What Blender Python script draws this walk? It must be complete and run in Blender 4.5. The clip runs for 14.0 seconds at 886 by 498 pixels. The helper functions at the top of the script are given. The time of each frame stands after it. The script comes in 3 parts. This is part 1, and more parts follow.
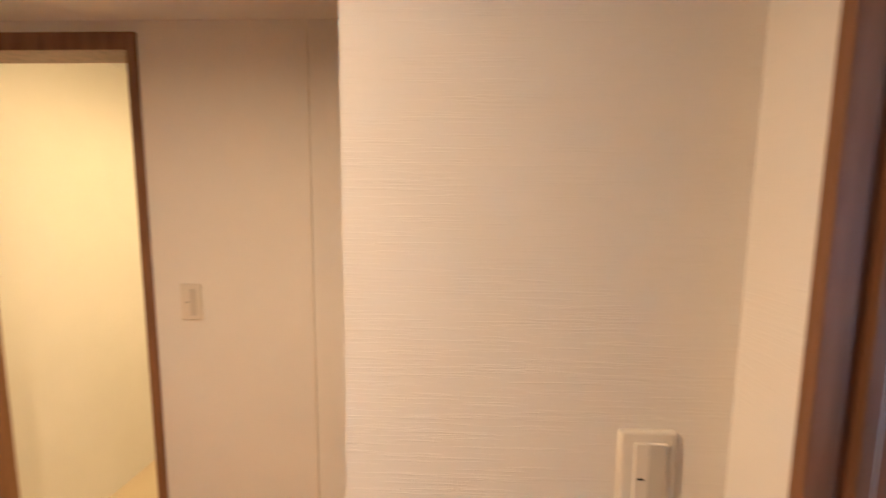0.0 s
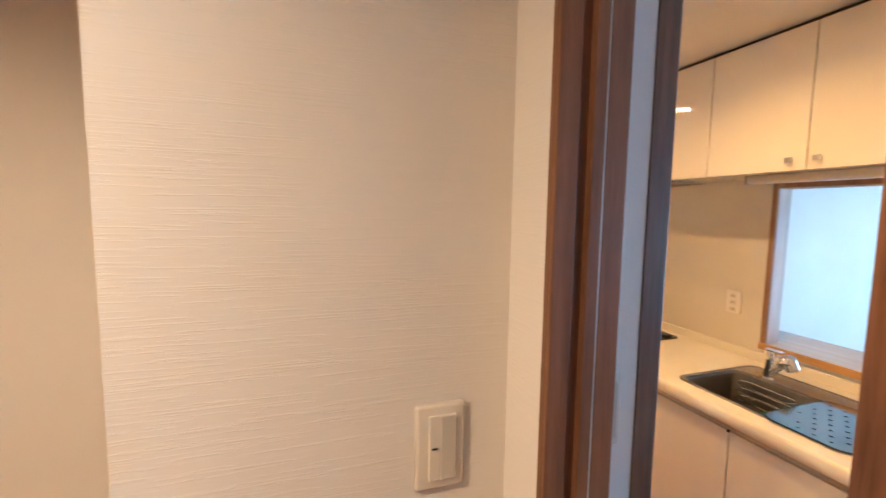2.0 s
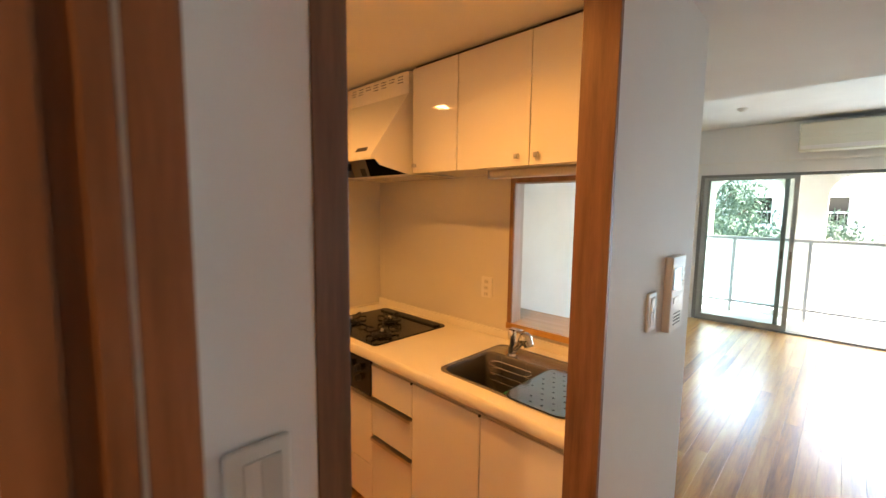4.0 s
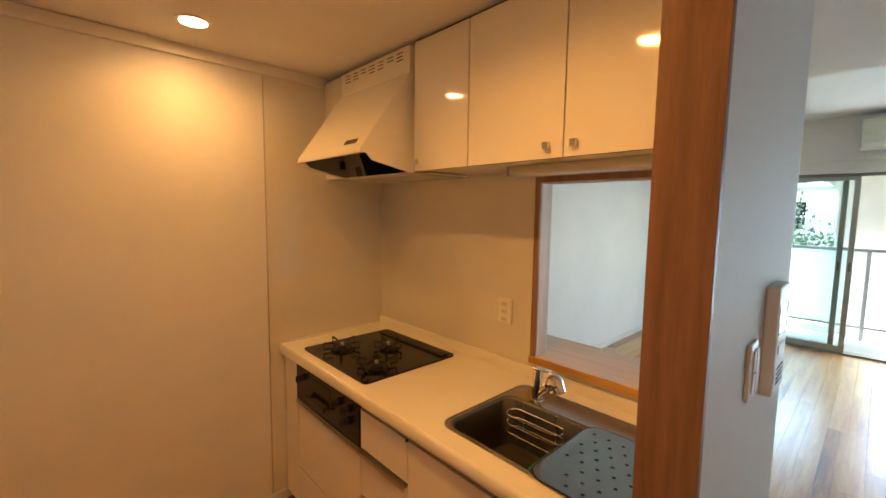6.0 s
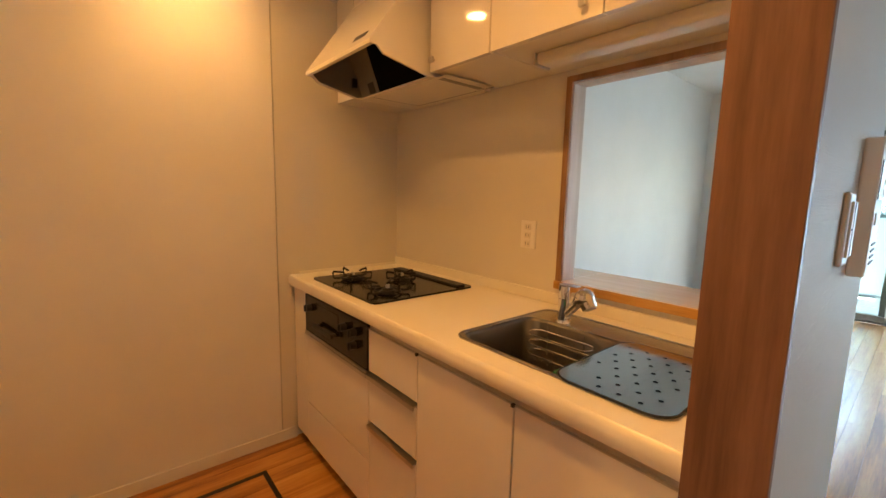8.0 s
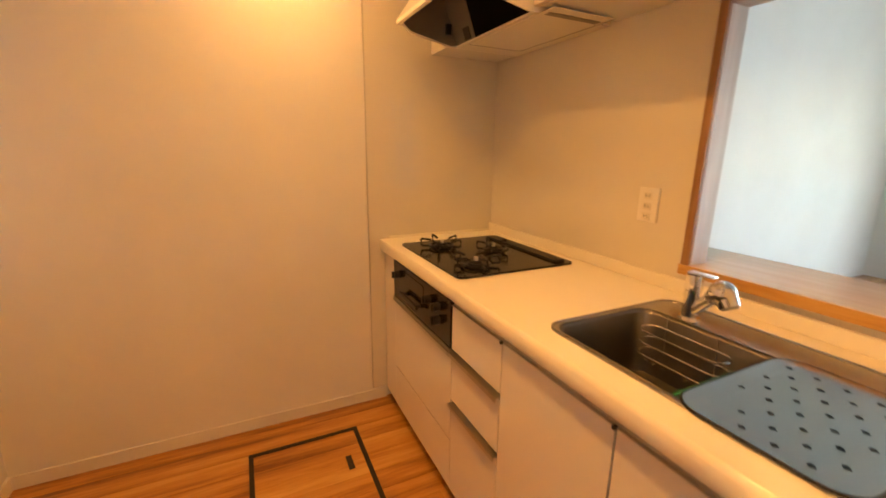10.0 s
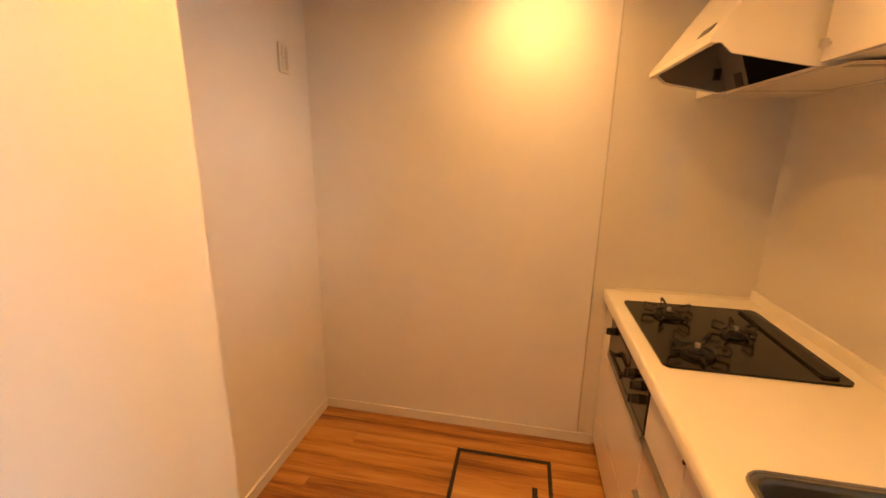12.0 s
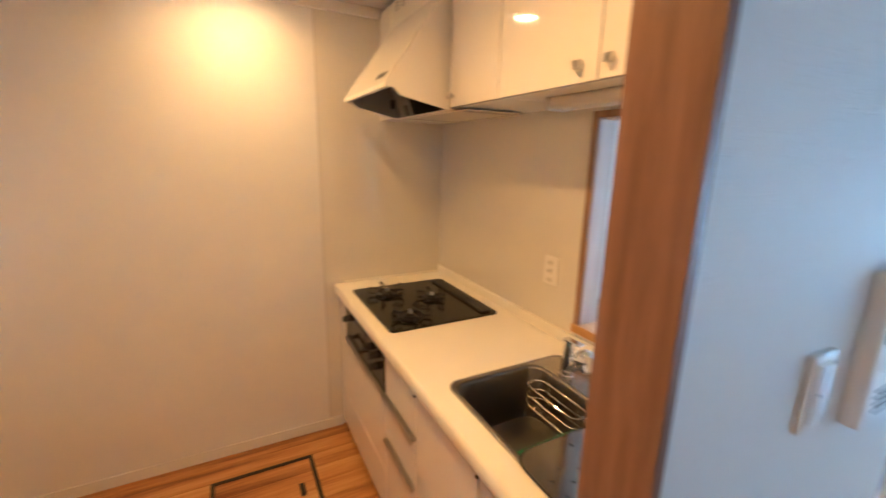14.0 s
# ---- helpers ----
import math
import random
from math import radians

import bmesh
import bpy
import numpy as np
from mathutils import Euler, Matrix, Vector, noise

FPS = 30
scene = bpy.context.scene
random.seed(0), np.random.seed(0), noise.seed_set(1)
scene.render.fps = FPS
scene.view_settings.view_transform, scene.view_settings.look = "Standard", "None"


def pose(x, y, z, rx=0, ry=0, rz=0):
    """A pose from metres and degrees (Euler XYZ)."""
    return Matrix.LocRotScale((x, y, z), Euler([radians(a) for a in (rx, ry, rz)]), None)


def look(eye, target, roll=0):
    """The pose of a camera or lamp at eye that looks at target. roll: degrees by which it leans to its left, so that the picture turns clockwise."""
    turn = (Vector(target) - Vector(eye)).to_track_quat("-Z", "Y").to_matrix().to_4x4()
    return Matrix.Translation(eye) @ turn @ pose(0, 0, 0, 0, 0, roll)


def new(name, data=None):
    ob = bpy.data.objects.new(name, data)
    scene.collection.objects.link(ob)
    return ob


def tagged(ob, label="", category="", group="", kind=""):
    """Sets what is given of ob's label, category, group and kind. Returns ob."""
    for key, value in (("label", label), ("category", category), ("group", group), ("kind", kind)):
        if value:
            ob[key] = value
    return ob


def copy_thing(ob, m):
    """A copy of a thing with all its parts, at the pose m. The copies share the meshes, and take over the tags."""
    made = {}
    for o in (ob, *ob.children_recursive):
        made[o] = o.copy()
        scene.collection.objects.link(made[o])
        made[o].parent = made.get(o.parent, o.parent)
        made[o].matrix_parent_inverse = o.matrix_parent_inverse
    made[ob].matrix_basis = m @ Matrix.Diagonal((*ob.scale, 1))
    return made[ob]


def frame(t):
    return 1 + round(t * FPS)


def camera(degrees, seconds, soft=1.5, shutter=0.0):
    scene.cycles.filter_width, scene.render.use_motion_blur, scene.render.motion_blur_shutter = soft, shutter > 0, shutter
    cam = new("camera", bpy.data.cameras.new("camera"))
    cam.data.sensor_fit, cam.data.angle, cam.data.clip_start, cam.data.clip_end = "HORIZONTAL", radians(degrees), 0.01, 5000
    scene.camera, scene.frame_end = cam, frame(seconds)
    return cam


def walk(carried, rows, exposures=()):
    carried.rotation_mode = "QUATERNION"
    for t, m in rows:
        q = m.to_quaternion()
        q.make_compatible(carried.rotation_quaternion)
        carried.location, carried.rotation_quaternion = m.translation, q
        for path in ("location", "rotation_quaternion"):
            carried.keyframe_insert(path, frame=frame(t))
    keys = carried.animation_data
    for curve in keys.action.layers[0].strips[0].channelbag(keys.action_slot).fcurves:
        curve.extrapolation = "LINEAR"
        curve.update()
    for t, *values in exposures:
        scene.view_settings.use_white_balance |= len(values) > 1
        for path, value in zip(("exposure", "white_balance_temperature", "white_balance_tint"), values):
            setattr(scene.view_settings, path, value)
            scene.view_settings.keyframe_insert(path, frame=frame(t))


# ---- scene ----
cam = camera(94.5, 14.0, shutter=0.4)
PATH = [
    (0, (0.327, 0.348, 1.549), (0.256, 2.334, 1.329), 0.5),
    (0.5, (0.375, 0.333, 1.542), (0.656, 2.303, 1.345), 0.7),
    (1, (0.383, 0.312, 1.544), (0.674, 2.281, 1.346), 0.6),
    (1.5, (0.39, 0.31, 1.542), (0.777, 2.262, 1.348), 0.7),
    (2, (0.398, 0.326, 1.535), (1.022, 2.217, 1.347), 0.8),
    (2.5, (0.412, 0.331, 1.538), (1.335, 2.092, 1.345), 0.7),
    (3, (0.443, 0.333, 1.539), (1.636, 1.925, 1.342), 0.6),
    (3.5, (0.524, 0.352, 1.536), (1.9, 1.79, 1.337), 0.6),
    (3.7, (0.588, 0.377, 1.53), (2.008, 1.77, 1.326), 0.7),
    (5.8, (0.982, 0.658, 1.536), (2.358, 2.097, 1.35), 0.8),
    (6, (0.991, 0.671, 1.537), (2.351, 2.125, 1.351), 0.8),
    (6.5, (1.016, 0.712, 1.47), (2.357, 2.184, 1.281), 0.8),
    (7, (1.047, 0.731, 1.384), (2.367, 2.221, 1.187), 0.9),
    (7.5, (1.082, 0.741, 1.298), (2.377, 2.248, 1.07), 1.0),
    (7.7, (1.087, 0.743, 1.26), (2.374, 2.255, 1.02), 1.1),
    (9.8, (1.169, 0.839, 1.244), (2.129, 2.527, 0.765), 1.0),
    (10, (1.217, 0.864, 1.269), (2.065, 2.613, 0.799), 0.8),
    (10.5, (1.299, 0.876, 1.348), (1.858, 2.737, 0.877), 1.0),
    (11, (1.381, 0.849, 1.433), (1.536, 2.784, 0.952), 0.6),
    (11.5, (1.38, 0.812, 1.47), (1.221, 2.746, 0.985), 0.9),
    (12, (1.389, 0.781, 1.487), (1.01, 2.684, 1.002), 0.9),
    (12.5, (1.393, 0.769, 1.497), (0.932, 2.654, 1.012), 0.9),
    (13, (1.364, 0.746, 1.535), (1.051, 2.66, 1.048), 1.0),
    (13.5, (1.314, 0.696, 1.54), (1.594, 2.621, 1.074), 1.4),
    (14, (1.322, 0.618, 1.526), (2.227, 2.346, 1.081), 1.3),
]

EXPOSURES = [(0.0, 5.0, 5400, 8), (0.5, 5.1, 5100, 6), (1.5, 5.1, 5200, 6), (2.5, 4.95, 4900, 6), (3.0, 4.8, 5500, 10), (3.5, 4.75, 8400, 18), (6.0, 4.35, 7400, 12), (7.5, 4.4, 7300, 12), (10.0, 4.95, 7600, 14), (11.0, 4.95, 8600, 20), (12.0, 4.95, 7300, 14), (12.6, 4.95, 5900, 6), (13.1, 4.9, 4800, 0), (14.0, 5.05, 5200, 6)]
walk(cam, [(t, look(eye, target, roll)) for t, eye, target, roll in PATH], EXPOSURES)

# ---- light ----
world = bpy.data.worlds.new("world")
scene.world = world
world.use_nodes = True
wn = world.node_tree
sky = wn.nodes.new("ShaderNodeTexSky")
sky.sky_type = "NISHITA"
sky.sun_disc = False
sky.sun_elevation, sky.sun_rotation = radians(52), radians(120)
wn.nodes["Background"].inputs[1].default_value = 0.11
wn.links.new(sky.outputs[0], wn.nodes["Background"].inputs[0])
sun = new("sun", bpy.data.lights.new("sun", "SUN"))
sun.data.energy, sun.data.angle, sun.data.color = 2.0, radians(0.6), (1, 0.97, 0.93)
sun.matrix_world = look((20, -14, 20), (8, 1, 0))

WARM = (1.0, 0.465, 0.11)
HALLC = (1.0, 0.62, 0.31)


def lamp(x, y, z, power, size=0.09, spread=130, color=WARM):
    ob = new("lamp_light", bpy.data.lights.new("lamp_light", "AREA"))
    ob.data.shape, ob.data.size, ob.data.energy, ob.data.color = "DISK", size, power, color
    ob.data.spread = radians(spread)
    ob.location = (x, y, z)
    return ob


LAMPS = ((1.385, 2.445), (1.40, 1.335))
lamp(*LAMPS[0], 2.206, 0.12, spread=150)
lamp(*LAMPS[1], 2.206, 0.37, spread=152)
window_light = new("window_light", bpy.data.lights.new("window_light", "AREA"))
window_light.data.shape, window_light.data.size, window_light.data.size_y = "RECTANGLE", 1.9, 1.86
window_light.data.energy, window_light.data.color = 2.4, (0.32, 0.65, 1.0)
window_light.matrix_world = look((7.25, -0.82, 1.0), (5.2, -0.82, 1.0))
lamp(-0.43, 0.27, 2.095, 0.88, spread=172, color=HALLC)
lamp(-0.5, 2.3, 2.22, 0.75, spread=175, color=(1.0, 0.62, 0.24))


# ---- materials ----
def material(name, color, rough=0.5, metal=0.0, coat=0.0, spec=0.5):
    m = bpy.data.materials.new(name)
    m.use_nodes = True
    b = m.node_tree.nodes["Principled BSDF"]
    b.inputs["Base Color"].default_value = (*color, 1)
    b.inputs["Roughness"].default_value = rough
    b.inputs["Metallic"].default_value = metal
    b.inputs["Coat Weight"].default_value = coat
    b.inputs["Specular IOR Level"].default_value = spec
    return m


def nodes_of(m):
    return m.node_tree.nodes, m.node_tree.links, m.node_tree.nodes["Principled BSDF"]


def coords(m, scale, source="Object"):
    n, l, b = nodes_of(m)
    tc = n.new("ShaderNodeTexCoord")
    mp = n.new("ShaderNodeMapping")
    mp.inputs["Scale"].default_value = scale
    l.new(tc.outputs[source], mp.inputs["Vector"])
    return mp.outputs[0]


def noise_tex(m, vec, scale, detail=4, rough=0.55):
    n, l, b = nodes_of(m)
    t = n.new("ShaderNodeTexNoise")
    t.inputs["Scale"].default_value = scale
    t.inputs["Detail"].default_value = detail
    t.inputs["Roughness"].default_value = rough
    l.new(vec, t.inputs["Vector"])
    return t.outputs["Fac"]


def ramp(m, fac, stops):
    n, l, b = nodes_of(m)
    r = n.new("ShaderNodeValToRGB")
    while len(r.color_ramp.elements) < len(stops):
        r.color_ramp.elements.new(0.5)
    for e, (p, c) in zip(r.color_ramp.elements, stops):
        e.position, e.color = p, (*c, 1)
    l.new(fac, r.inputs[0])
    return r.outputs[0]


def bump(m, fac, strength, distance):
    n, l, b = nodes_of(m)
    k = n.new("ShaderNodeBump")
    k.inputs["Strength"].default_value = strength
    k.inputs["Distance"].default_value = distance
    l.new(fac, k.inputs["Height"])
    if b.inputs["Normal"].is_linked:
        l.new(b.inputs["Normal"].links[0].from_socket, k.inputs["Normal"])
    l.new(k.outputs[0], b.inputs["Normal"])


def grain_paint(name, color, rough=0.5, scale=60, amount=0.06, relief=0.08, metal=0.0, coat=0.0):
    """Paint or plastic with faint mottling and relief."""
    m = material(name, color, rough, metal, coat)
    n, l, b = nodes_of(m)
    v = coords(m, (1, 1, 1))
    f = noise_tex(m, v, 2.3, 5)
    lo = tuple(c * (1 - amount) for c in color)
    hi = tuple(min(1, c * (1 + amount)) for c in color)
    l.new(ramp(m, f, [(0.3, lo), (0.7, hi)]), b.inputs["Base Color"])
    if relief:
        bump(m, noise_tex(m, v, scale, 3), relief, 0.002)
    return m


def wallpaper(name, color):
    """Vinyl wallpaper with short horizontal raised strokes."""
    m = material(name, color, 0.62)
    n, l, b = nodes_of(m)
    f = noise_tex(m, coords(m, (1, 1, 1)), 1.7, 4)
    l.new(ramp(m, f, [(0.3, tuple(c * 0.96 for c in color)), (0.7, color)]), b.inputs["Base Color"])
    s1 = noise_tex(m, coords(m, (7, 7, 270)), 1.6, 3, 0.55)
    bump(m, ramp(m, s1, [(0.54, (0, 0, 0)), (0.62, (1, 1, 1))]), 0.42, 0.0009)
    s2 = noise_tex(m, coords(m, (40, 40, 420)), 1.0, 2)
    bump(m, s2, 0.25, 0.0006)
    return m


def wood(name, dark, mid, light, axis, rough=0.42, stretch=9.0, coat=0.0, spread=0.16):
    """Wood with its grain along an axis; each piece is tinted a little differently."""
    m = material(name, mid, rough, coat=coat)
    n, l, b = nodes_of(m)
    sc = [stretch] * 3
    sc["xyz".index(axis)] = stretch / 14
    tc = n.new("ShaderNodeTexCoord")
    oi = n.new("ShaderNodeObjectInfo")
    off = n.new("ShaderNodeVectorMath")
    off.operation = "MULTIPLY_ADD"
    comb = n.new("ShaderNodeCombineXYZ")
    for k in range(3):
        l.new(oi.outputs["Random"], comb.inputs[k])
    l.new(comb.outputs[0], off.inputs[0])
    off.inputs[1].default_value = (37, 53, 71)
    l.new(tc.outputs["Object"], off.inputs[2])
    mp = n.new("ShaderNodeMapping")
    mp.inputs["Scale"].default_value = sc
    l.new(off.outputs[0], mp.inputs["Vector"])
    f = noise_tex(m, mp.outputs[0], 1.3, 6, 0.6)
    fine = noise_tex(m, mp.outputs[0], 14, 4, 0.6)
    mix = n.new("ShaderNodeMath")
    mix.operation = "MULTIPLY_ADD"
    l.new(fine, mix.inputs[0])
    mix.inputs[1].default_value = 0.25
    l.new(f, mix.inputs[2])
    rnd = n.new("ShaderNodeMath")
    rnd.operation = "MULTIPLY_ADD"
    l.new(oi.outputs["Random"], rnd.inputs[0])
    rnd.inputs[1].default_value = spread
    l.new(mix.outputs[0], rnd.inputs[2])
    l.new(ramp(m, rnd.outputs[0], [(0.49 + spread / 4, dark), (0.62 + spread / 2, mid), (0.76 + spread * 0.75, light)]), b.inputs["Base Color"])
    bump(m, fine, 0.12, 0.0006)
    return m


PLAIN = grain_paint("plain white wallpaper", (0.78, 0.76, 0.73), 0.62, 150, 0.03, 0.12)
WALL = wallpaper("white wallpaper", (0.78, 0.76, 0.73))
CEIL = grain_paint("ceiling paper", (0.80, 0.78, 0.75), 0.8, 140, 0.03, 0.25)
CEIL_L = grain_paint("textured ceiling paper", (0.80, 0.80, 0.79), 0.8, 45, 0.04, 0.8)
PANEL = grain_paint("glossy kitchen panel", (0.74, 0.70, 0.62), 0.05, 30, 0.02, 0.0, coat=1.0)
TRIM = grain_paint("white trim", (0.78, 0.75, 0.70), 0.4, 90, 0.03, 0.05)
GLOSS = grain_paint("glossy white cabinet front", (0.82, 0.78, 0.72), 0.07, 20, 0.01, 0.0, coat=0.4)
CARCASS = grain_paint("cabinet board", (0.74, 0.70, 0.62), 0.35, 60, 0.02, 0.03)
COUNTER = grain_paint("cream solid surface", (0.83, 0.79, 0.69), 0.28, 200, 0.03, 0.02)
HOODP = grain_paint("white enamelled steel", (0.80, 0.76, 0.68), 0.25, 80, 0.02, 0.02)
PLASTIC = grain_paint("ivory plastic", (0.70, 0.66, 0.59), 0.35, 80, 0.02, 0.02)
PLASTIC_D = grain_paint("ivory plastic key", (0.55, 0.52, 0.46), 0.35, 80, 0.02, 0.02)
DARKM = grain_paint("dark slot", (0.03, 0.028, 0.025), 0.5, 60, 0.05, 0.02)
BLACKG = grain_paint("black glass", (0.010, 0.009, 0.007), 0.16, 60, 0.02, 0.0)
BLACKG.node_tree.nodes["Principled BSDF"].inputs["Specular IOR Level"].default_value = 0.3
BLACKM = grain_paint("black enamel", (0.006, 0.006, 0.0055), 0.42, 120, 0.05, 0.05)
FILTER = material("dark hood inside", (0.003, 0.003, 0.003), 0.8, spec=0.05)
GREYM = grain_paint("grey hood sheet", (0.20, 0.185, 0.165), 0.45, 60, 0.05, 0.05, metal=0.2)
STEEL = grain_paint("brushed steel", (0.58, 0.57, 0.55), 0.28, 160, 0.05, 0.05, metal=1.0)
# Basin steel darkened: the sink's inner shade and dark reflections are in the colour.
SINK_SHADED = grain_paint("dark satin steel", (0.20, 0.19, 0.175), 0.33, 160, 0.06, 0.05, metal=1.0)
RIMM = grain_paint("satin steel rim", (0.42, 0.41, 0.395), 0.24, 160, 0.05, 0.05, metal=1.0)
CHROME = material("chrome", (0.82, 0.82, 0.82), 0.06, 1.0)
ALU = grain_paint("brushed aluminium", (0.55, 0.52, 0.47), 0.32, 160, 0.04, 0.03, metal=1.0)
JAMB = wood("door frame wood", (0.130, 0.058, 0.027), (0.190, 0.088, 0.043), (0.242, 0.117, 0.060), "z", 0.45, 26)
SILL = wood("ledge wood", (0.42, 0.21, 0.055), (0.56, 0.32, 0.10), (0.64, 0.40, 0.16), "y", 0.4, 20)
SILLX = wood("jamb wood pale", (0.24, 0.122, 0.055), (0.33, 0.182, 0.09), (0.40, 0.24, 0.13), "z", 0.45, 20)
# Lining and ledge woods are lightened: daylight and its glare are in the colours.
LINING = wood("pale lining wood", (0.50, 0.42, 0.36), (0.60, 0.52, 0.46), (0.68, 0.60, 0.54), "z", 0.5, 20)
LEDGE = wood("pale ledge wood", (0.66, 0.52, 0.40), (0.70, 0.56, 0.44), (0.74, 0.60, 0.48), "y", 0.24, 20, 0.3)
FLOORW = wood("floor wood", (0.20, 0.064, 0.013), (0.49, 0.215, 0.048), (0.66, 0.37, 0.115), "x", 0.30, 8, 0.35, 0.20)
FLOORW.node_tree.nodes["Principled BSDF"].inputs["Coat Weight"].default_value = 0.5
FLOORW.node_tree.nodes["Principled BSDF"].inputs["Coat Roughness"].default_value = 0.22
FRAMED = grain_paint("dark brown frame", (0.014, 0.009, 0.006), 0.55, 80, 0.1, 0.05)
BRONZE = grain_paint("bronze aluminium", (0.24, 0.24, 0.23), 0.4, 80, 0.06, 0.03, metal=0.5)
SASH = grain_paint("grey aluminium sash", (0.40, 0.41, 0.385), 0.4, 80, 0.05, 0.03, metal=0.3)
GLASS = material("glass", (0.84, 0.95, 0.95), 0.0)
GLASS.node_tree.nodes["Principled BSDF"].inputs["Transmission Weight"].default_value = 1.0
GLASS.node_tree.nodes["Principled BSDF"].inputs["IOR"].default_value = 1.08
CONC = grain_paint("balcony concrete", (0.50, 0.50, 0.48), 0.8, 60, 0.08, 0.2)
RENDER_W = grain_paint("white render", (0.74, 0.74, 0.72), 0.8, 50, 0.05, 0.2)
RAILM = grain_paint("grey rail", (0.34, 0.36, 0.36), 0.5, 60, 0.04, 0.02)
FROST = grain_paint("frosted panel", (0.80, 0.84, 0.84), 0.6, 60, 0.02, 0.02)
fn, fl, fb = nodes_of(FROST)
ftr = fn.new("ShaderNodeBsdfTranslucent")
ftr.inputs["Color"].default_value = (0.80, 0.88, 0.88, 1)
fmx = fn.new("ShaderNodeMixShader")
fmx.inputs[0].default_value = 0.6
fl.new(fb.outputs[0], fmx.inputs[1])
fl.new(ftr.outputs[0], fmx.inputs[2])
fl.new(fmx.outputs[0], fn["Material Output"].inputs["Surface"])
BULB = bpy.data.materials.new("lit diffuser")
BULB.use_nodes = True
BULB.node_tree.nodes["Principled BSDF"].inputs["Emission Color"].default_value = (1, 0.57, 0.24, 1)
BULB.node_tree.nodes["Principled BSDF"].inputs["Emission Strength"].default_value = 5.0


# ---- building helpers ----
def box(bm, x0, x1, y0, y1, z0, z1, bevel=0.0, seg=2):
    m = Matrix.Translation(((x0 + x1) / 2, (y0 + y1) / 2, (z0 + z1) / 2)) @ Matrix.Diagonal((x1 - x0, y1 - y0, z1 - z0, 1))
    r = bmesh.ops.create_cube(bm, size=1, matrix=m)
    if bevel:
        edges = list({e for v in r["verts"] for e in v.link_edges})
        bmesh.ops.bevel(bm, geom=edges, offset=bevel, segments=seg, profile=0.6, affect="EDGES")
    return bm


def boxes(*rows, bevel=0.0, seg=2):
    bm = bmesh.new()
    for r in rows:
        box(bm, *r, bevel=bevel, seg=seg)
    return bm


def cylinder(bm, p, q, r, r2=None, seg=24):
    p, q = Vector(p), Vector(q)
    d = q - p
    m = Matrix.Translation((p + q) / 2) @ d.to_track_quat("Z", "Y").to_matrix().to_4x4()
    bmesh.ops.create_cone(bm, cap_ends=True, segments=seg, radius1=r, radius2=r if r2 is None else r2, depth=d.length, matrix=m)
    return bm


def tube(bm, pts, r, seg=10, closed=False):
    """A round bar along points."""
    pts = [Vector(p) for p in pts]
    rings = []
    n = len(pts)
    for i, p in enumerate(pts):
        a = pts[(i - 1) % n] if closed or i else p
        c = pts[(i + 1) % n] if closed or i < n - 1 else p
        q = (c - a).to_track_quat("Z", "Y")
        rings.append([bm.verts.new(p + q @ Vector((r * math.cos(2 * math.pi * k / seg), r * math.sin(2 * math.pi * k / seg), 0))) for k in range(seg)])
    for i in range(n if closed else n - 1):
        u, w = rings[i], rings[(i + 1) % n]
        for k in range(seg):
            bm.faces.new((u[k], u[(k + 1) % seg], w[(k + 1) % seg], w[k]))
    if not closed:
        bm.faces.new(list(reversed(rings[0])))
        bm.faces.new(rings[-1])
    return bm


def rounded(x0, x1, y0, y1, r, n=6):
    """The corners of a rounded rectangle, counterclockwise."""
    out = []
    for cx, cy, a0 in ((x1 - r, y1 - r, 0), (x0 + r, y1 - r, 90), (x0 + r, y0 + r, 180), (x1 - r, y0 + r, 270)):
        for k in range(n + 1):
            a = radians(a0 + 90 * k / n)
            out.append((cx + r * math.cos(a), cy + r * math.sin(a)))
    return out


def prism(bm, outline, z0, z1):
    lo = [bm.verts.new((x, y, z0)) for x, y in outline]
    hi = [bm.verts.new((x, y, z1)) for x, y in outline]
    n = len(outline)
    bm.faces.new(list(reversed(lo)))
    bm.faces.new(hi)
    for i in range(n):
        bm.faces.new((lo[i], lo[(i + 1) % n], hi[(i + 1) % n], hi[i]))
    return bm


def mesh_of(name, bm, mat, smooth=False):
    me = bpy.data.meshes.new(name)
    bmesh.ops.recalc_face_normals(bm, faces=bm.faces)
    if smooth:
        for f in bm.faces:
            f.smooth = True
        for e in bm.edges:
            if len(e.link_faces) == 2 and e.calc_face_angle() > 0.7:
                e.smooth = False
    bm.to_mesh(me)
    bm.free()
    me.materials.append(mat)
    return me


def part(name, bm, mat, parent, label="", smooth=False):
    ob = new(name, mesh_of(name, bm, mat, smooth))
    ob.parent = parent
    if not parent.parent:
        ob.matrix_parent_inverse = parent.matrix_basis.inverted()
    if label:
        tagged(ob, label)
    return ob


def thing(name, at, label, category, group=""):
    ob = new(name)
    ob.empty_display_size = 0.1
    ob.matrix_basis = Matrix.Translation(at)
    return tagged(ob, label, category, group)


def again(ob, dx=0.0, dy=0.0, dz=0.0):
    """One more of a part, moved, on the same mesh."""
    o = new(ob.name.split(".")[0], ob.data)
    o.parent, o.matrix_parent_inverse = ob.parent, ob.matrix_parent_inverse
    o.location = (ob.location.x + dx, ob.location.y + dy, ob.location.z + dz)
    return o


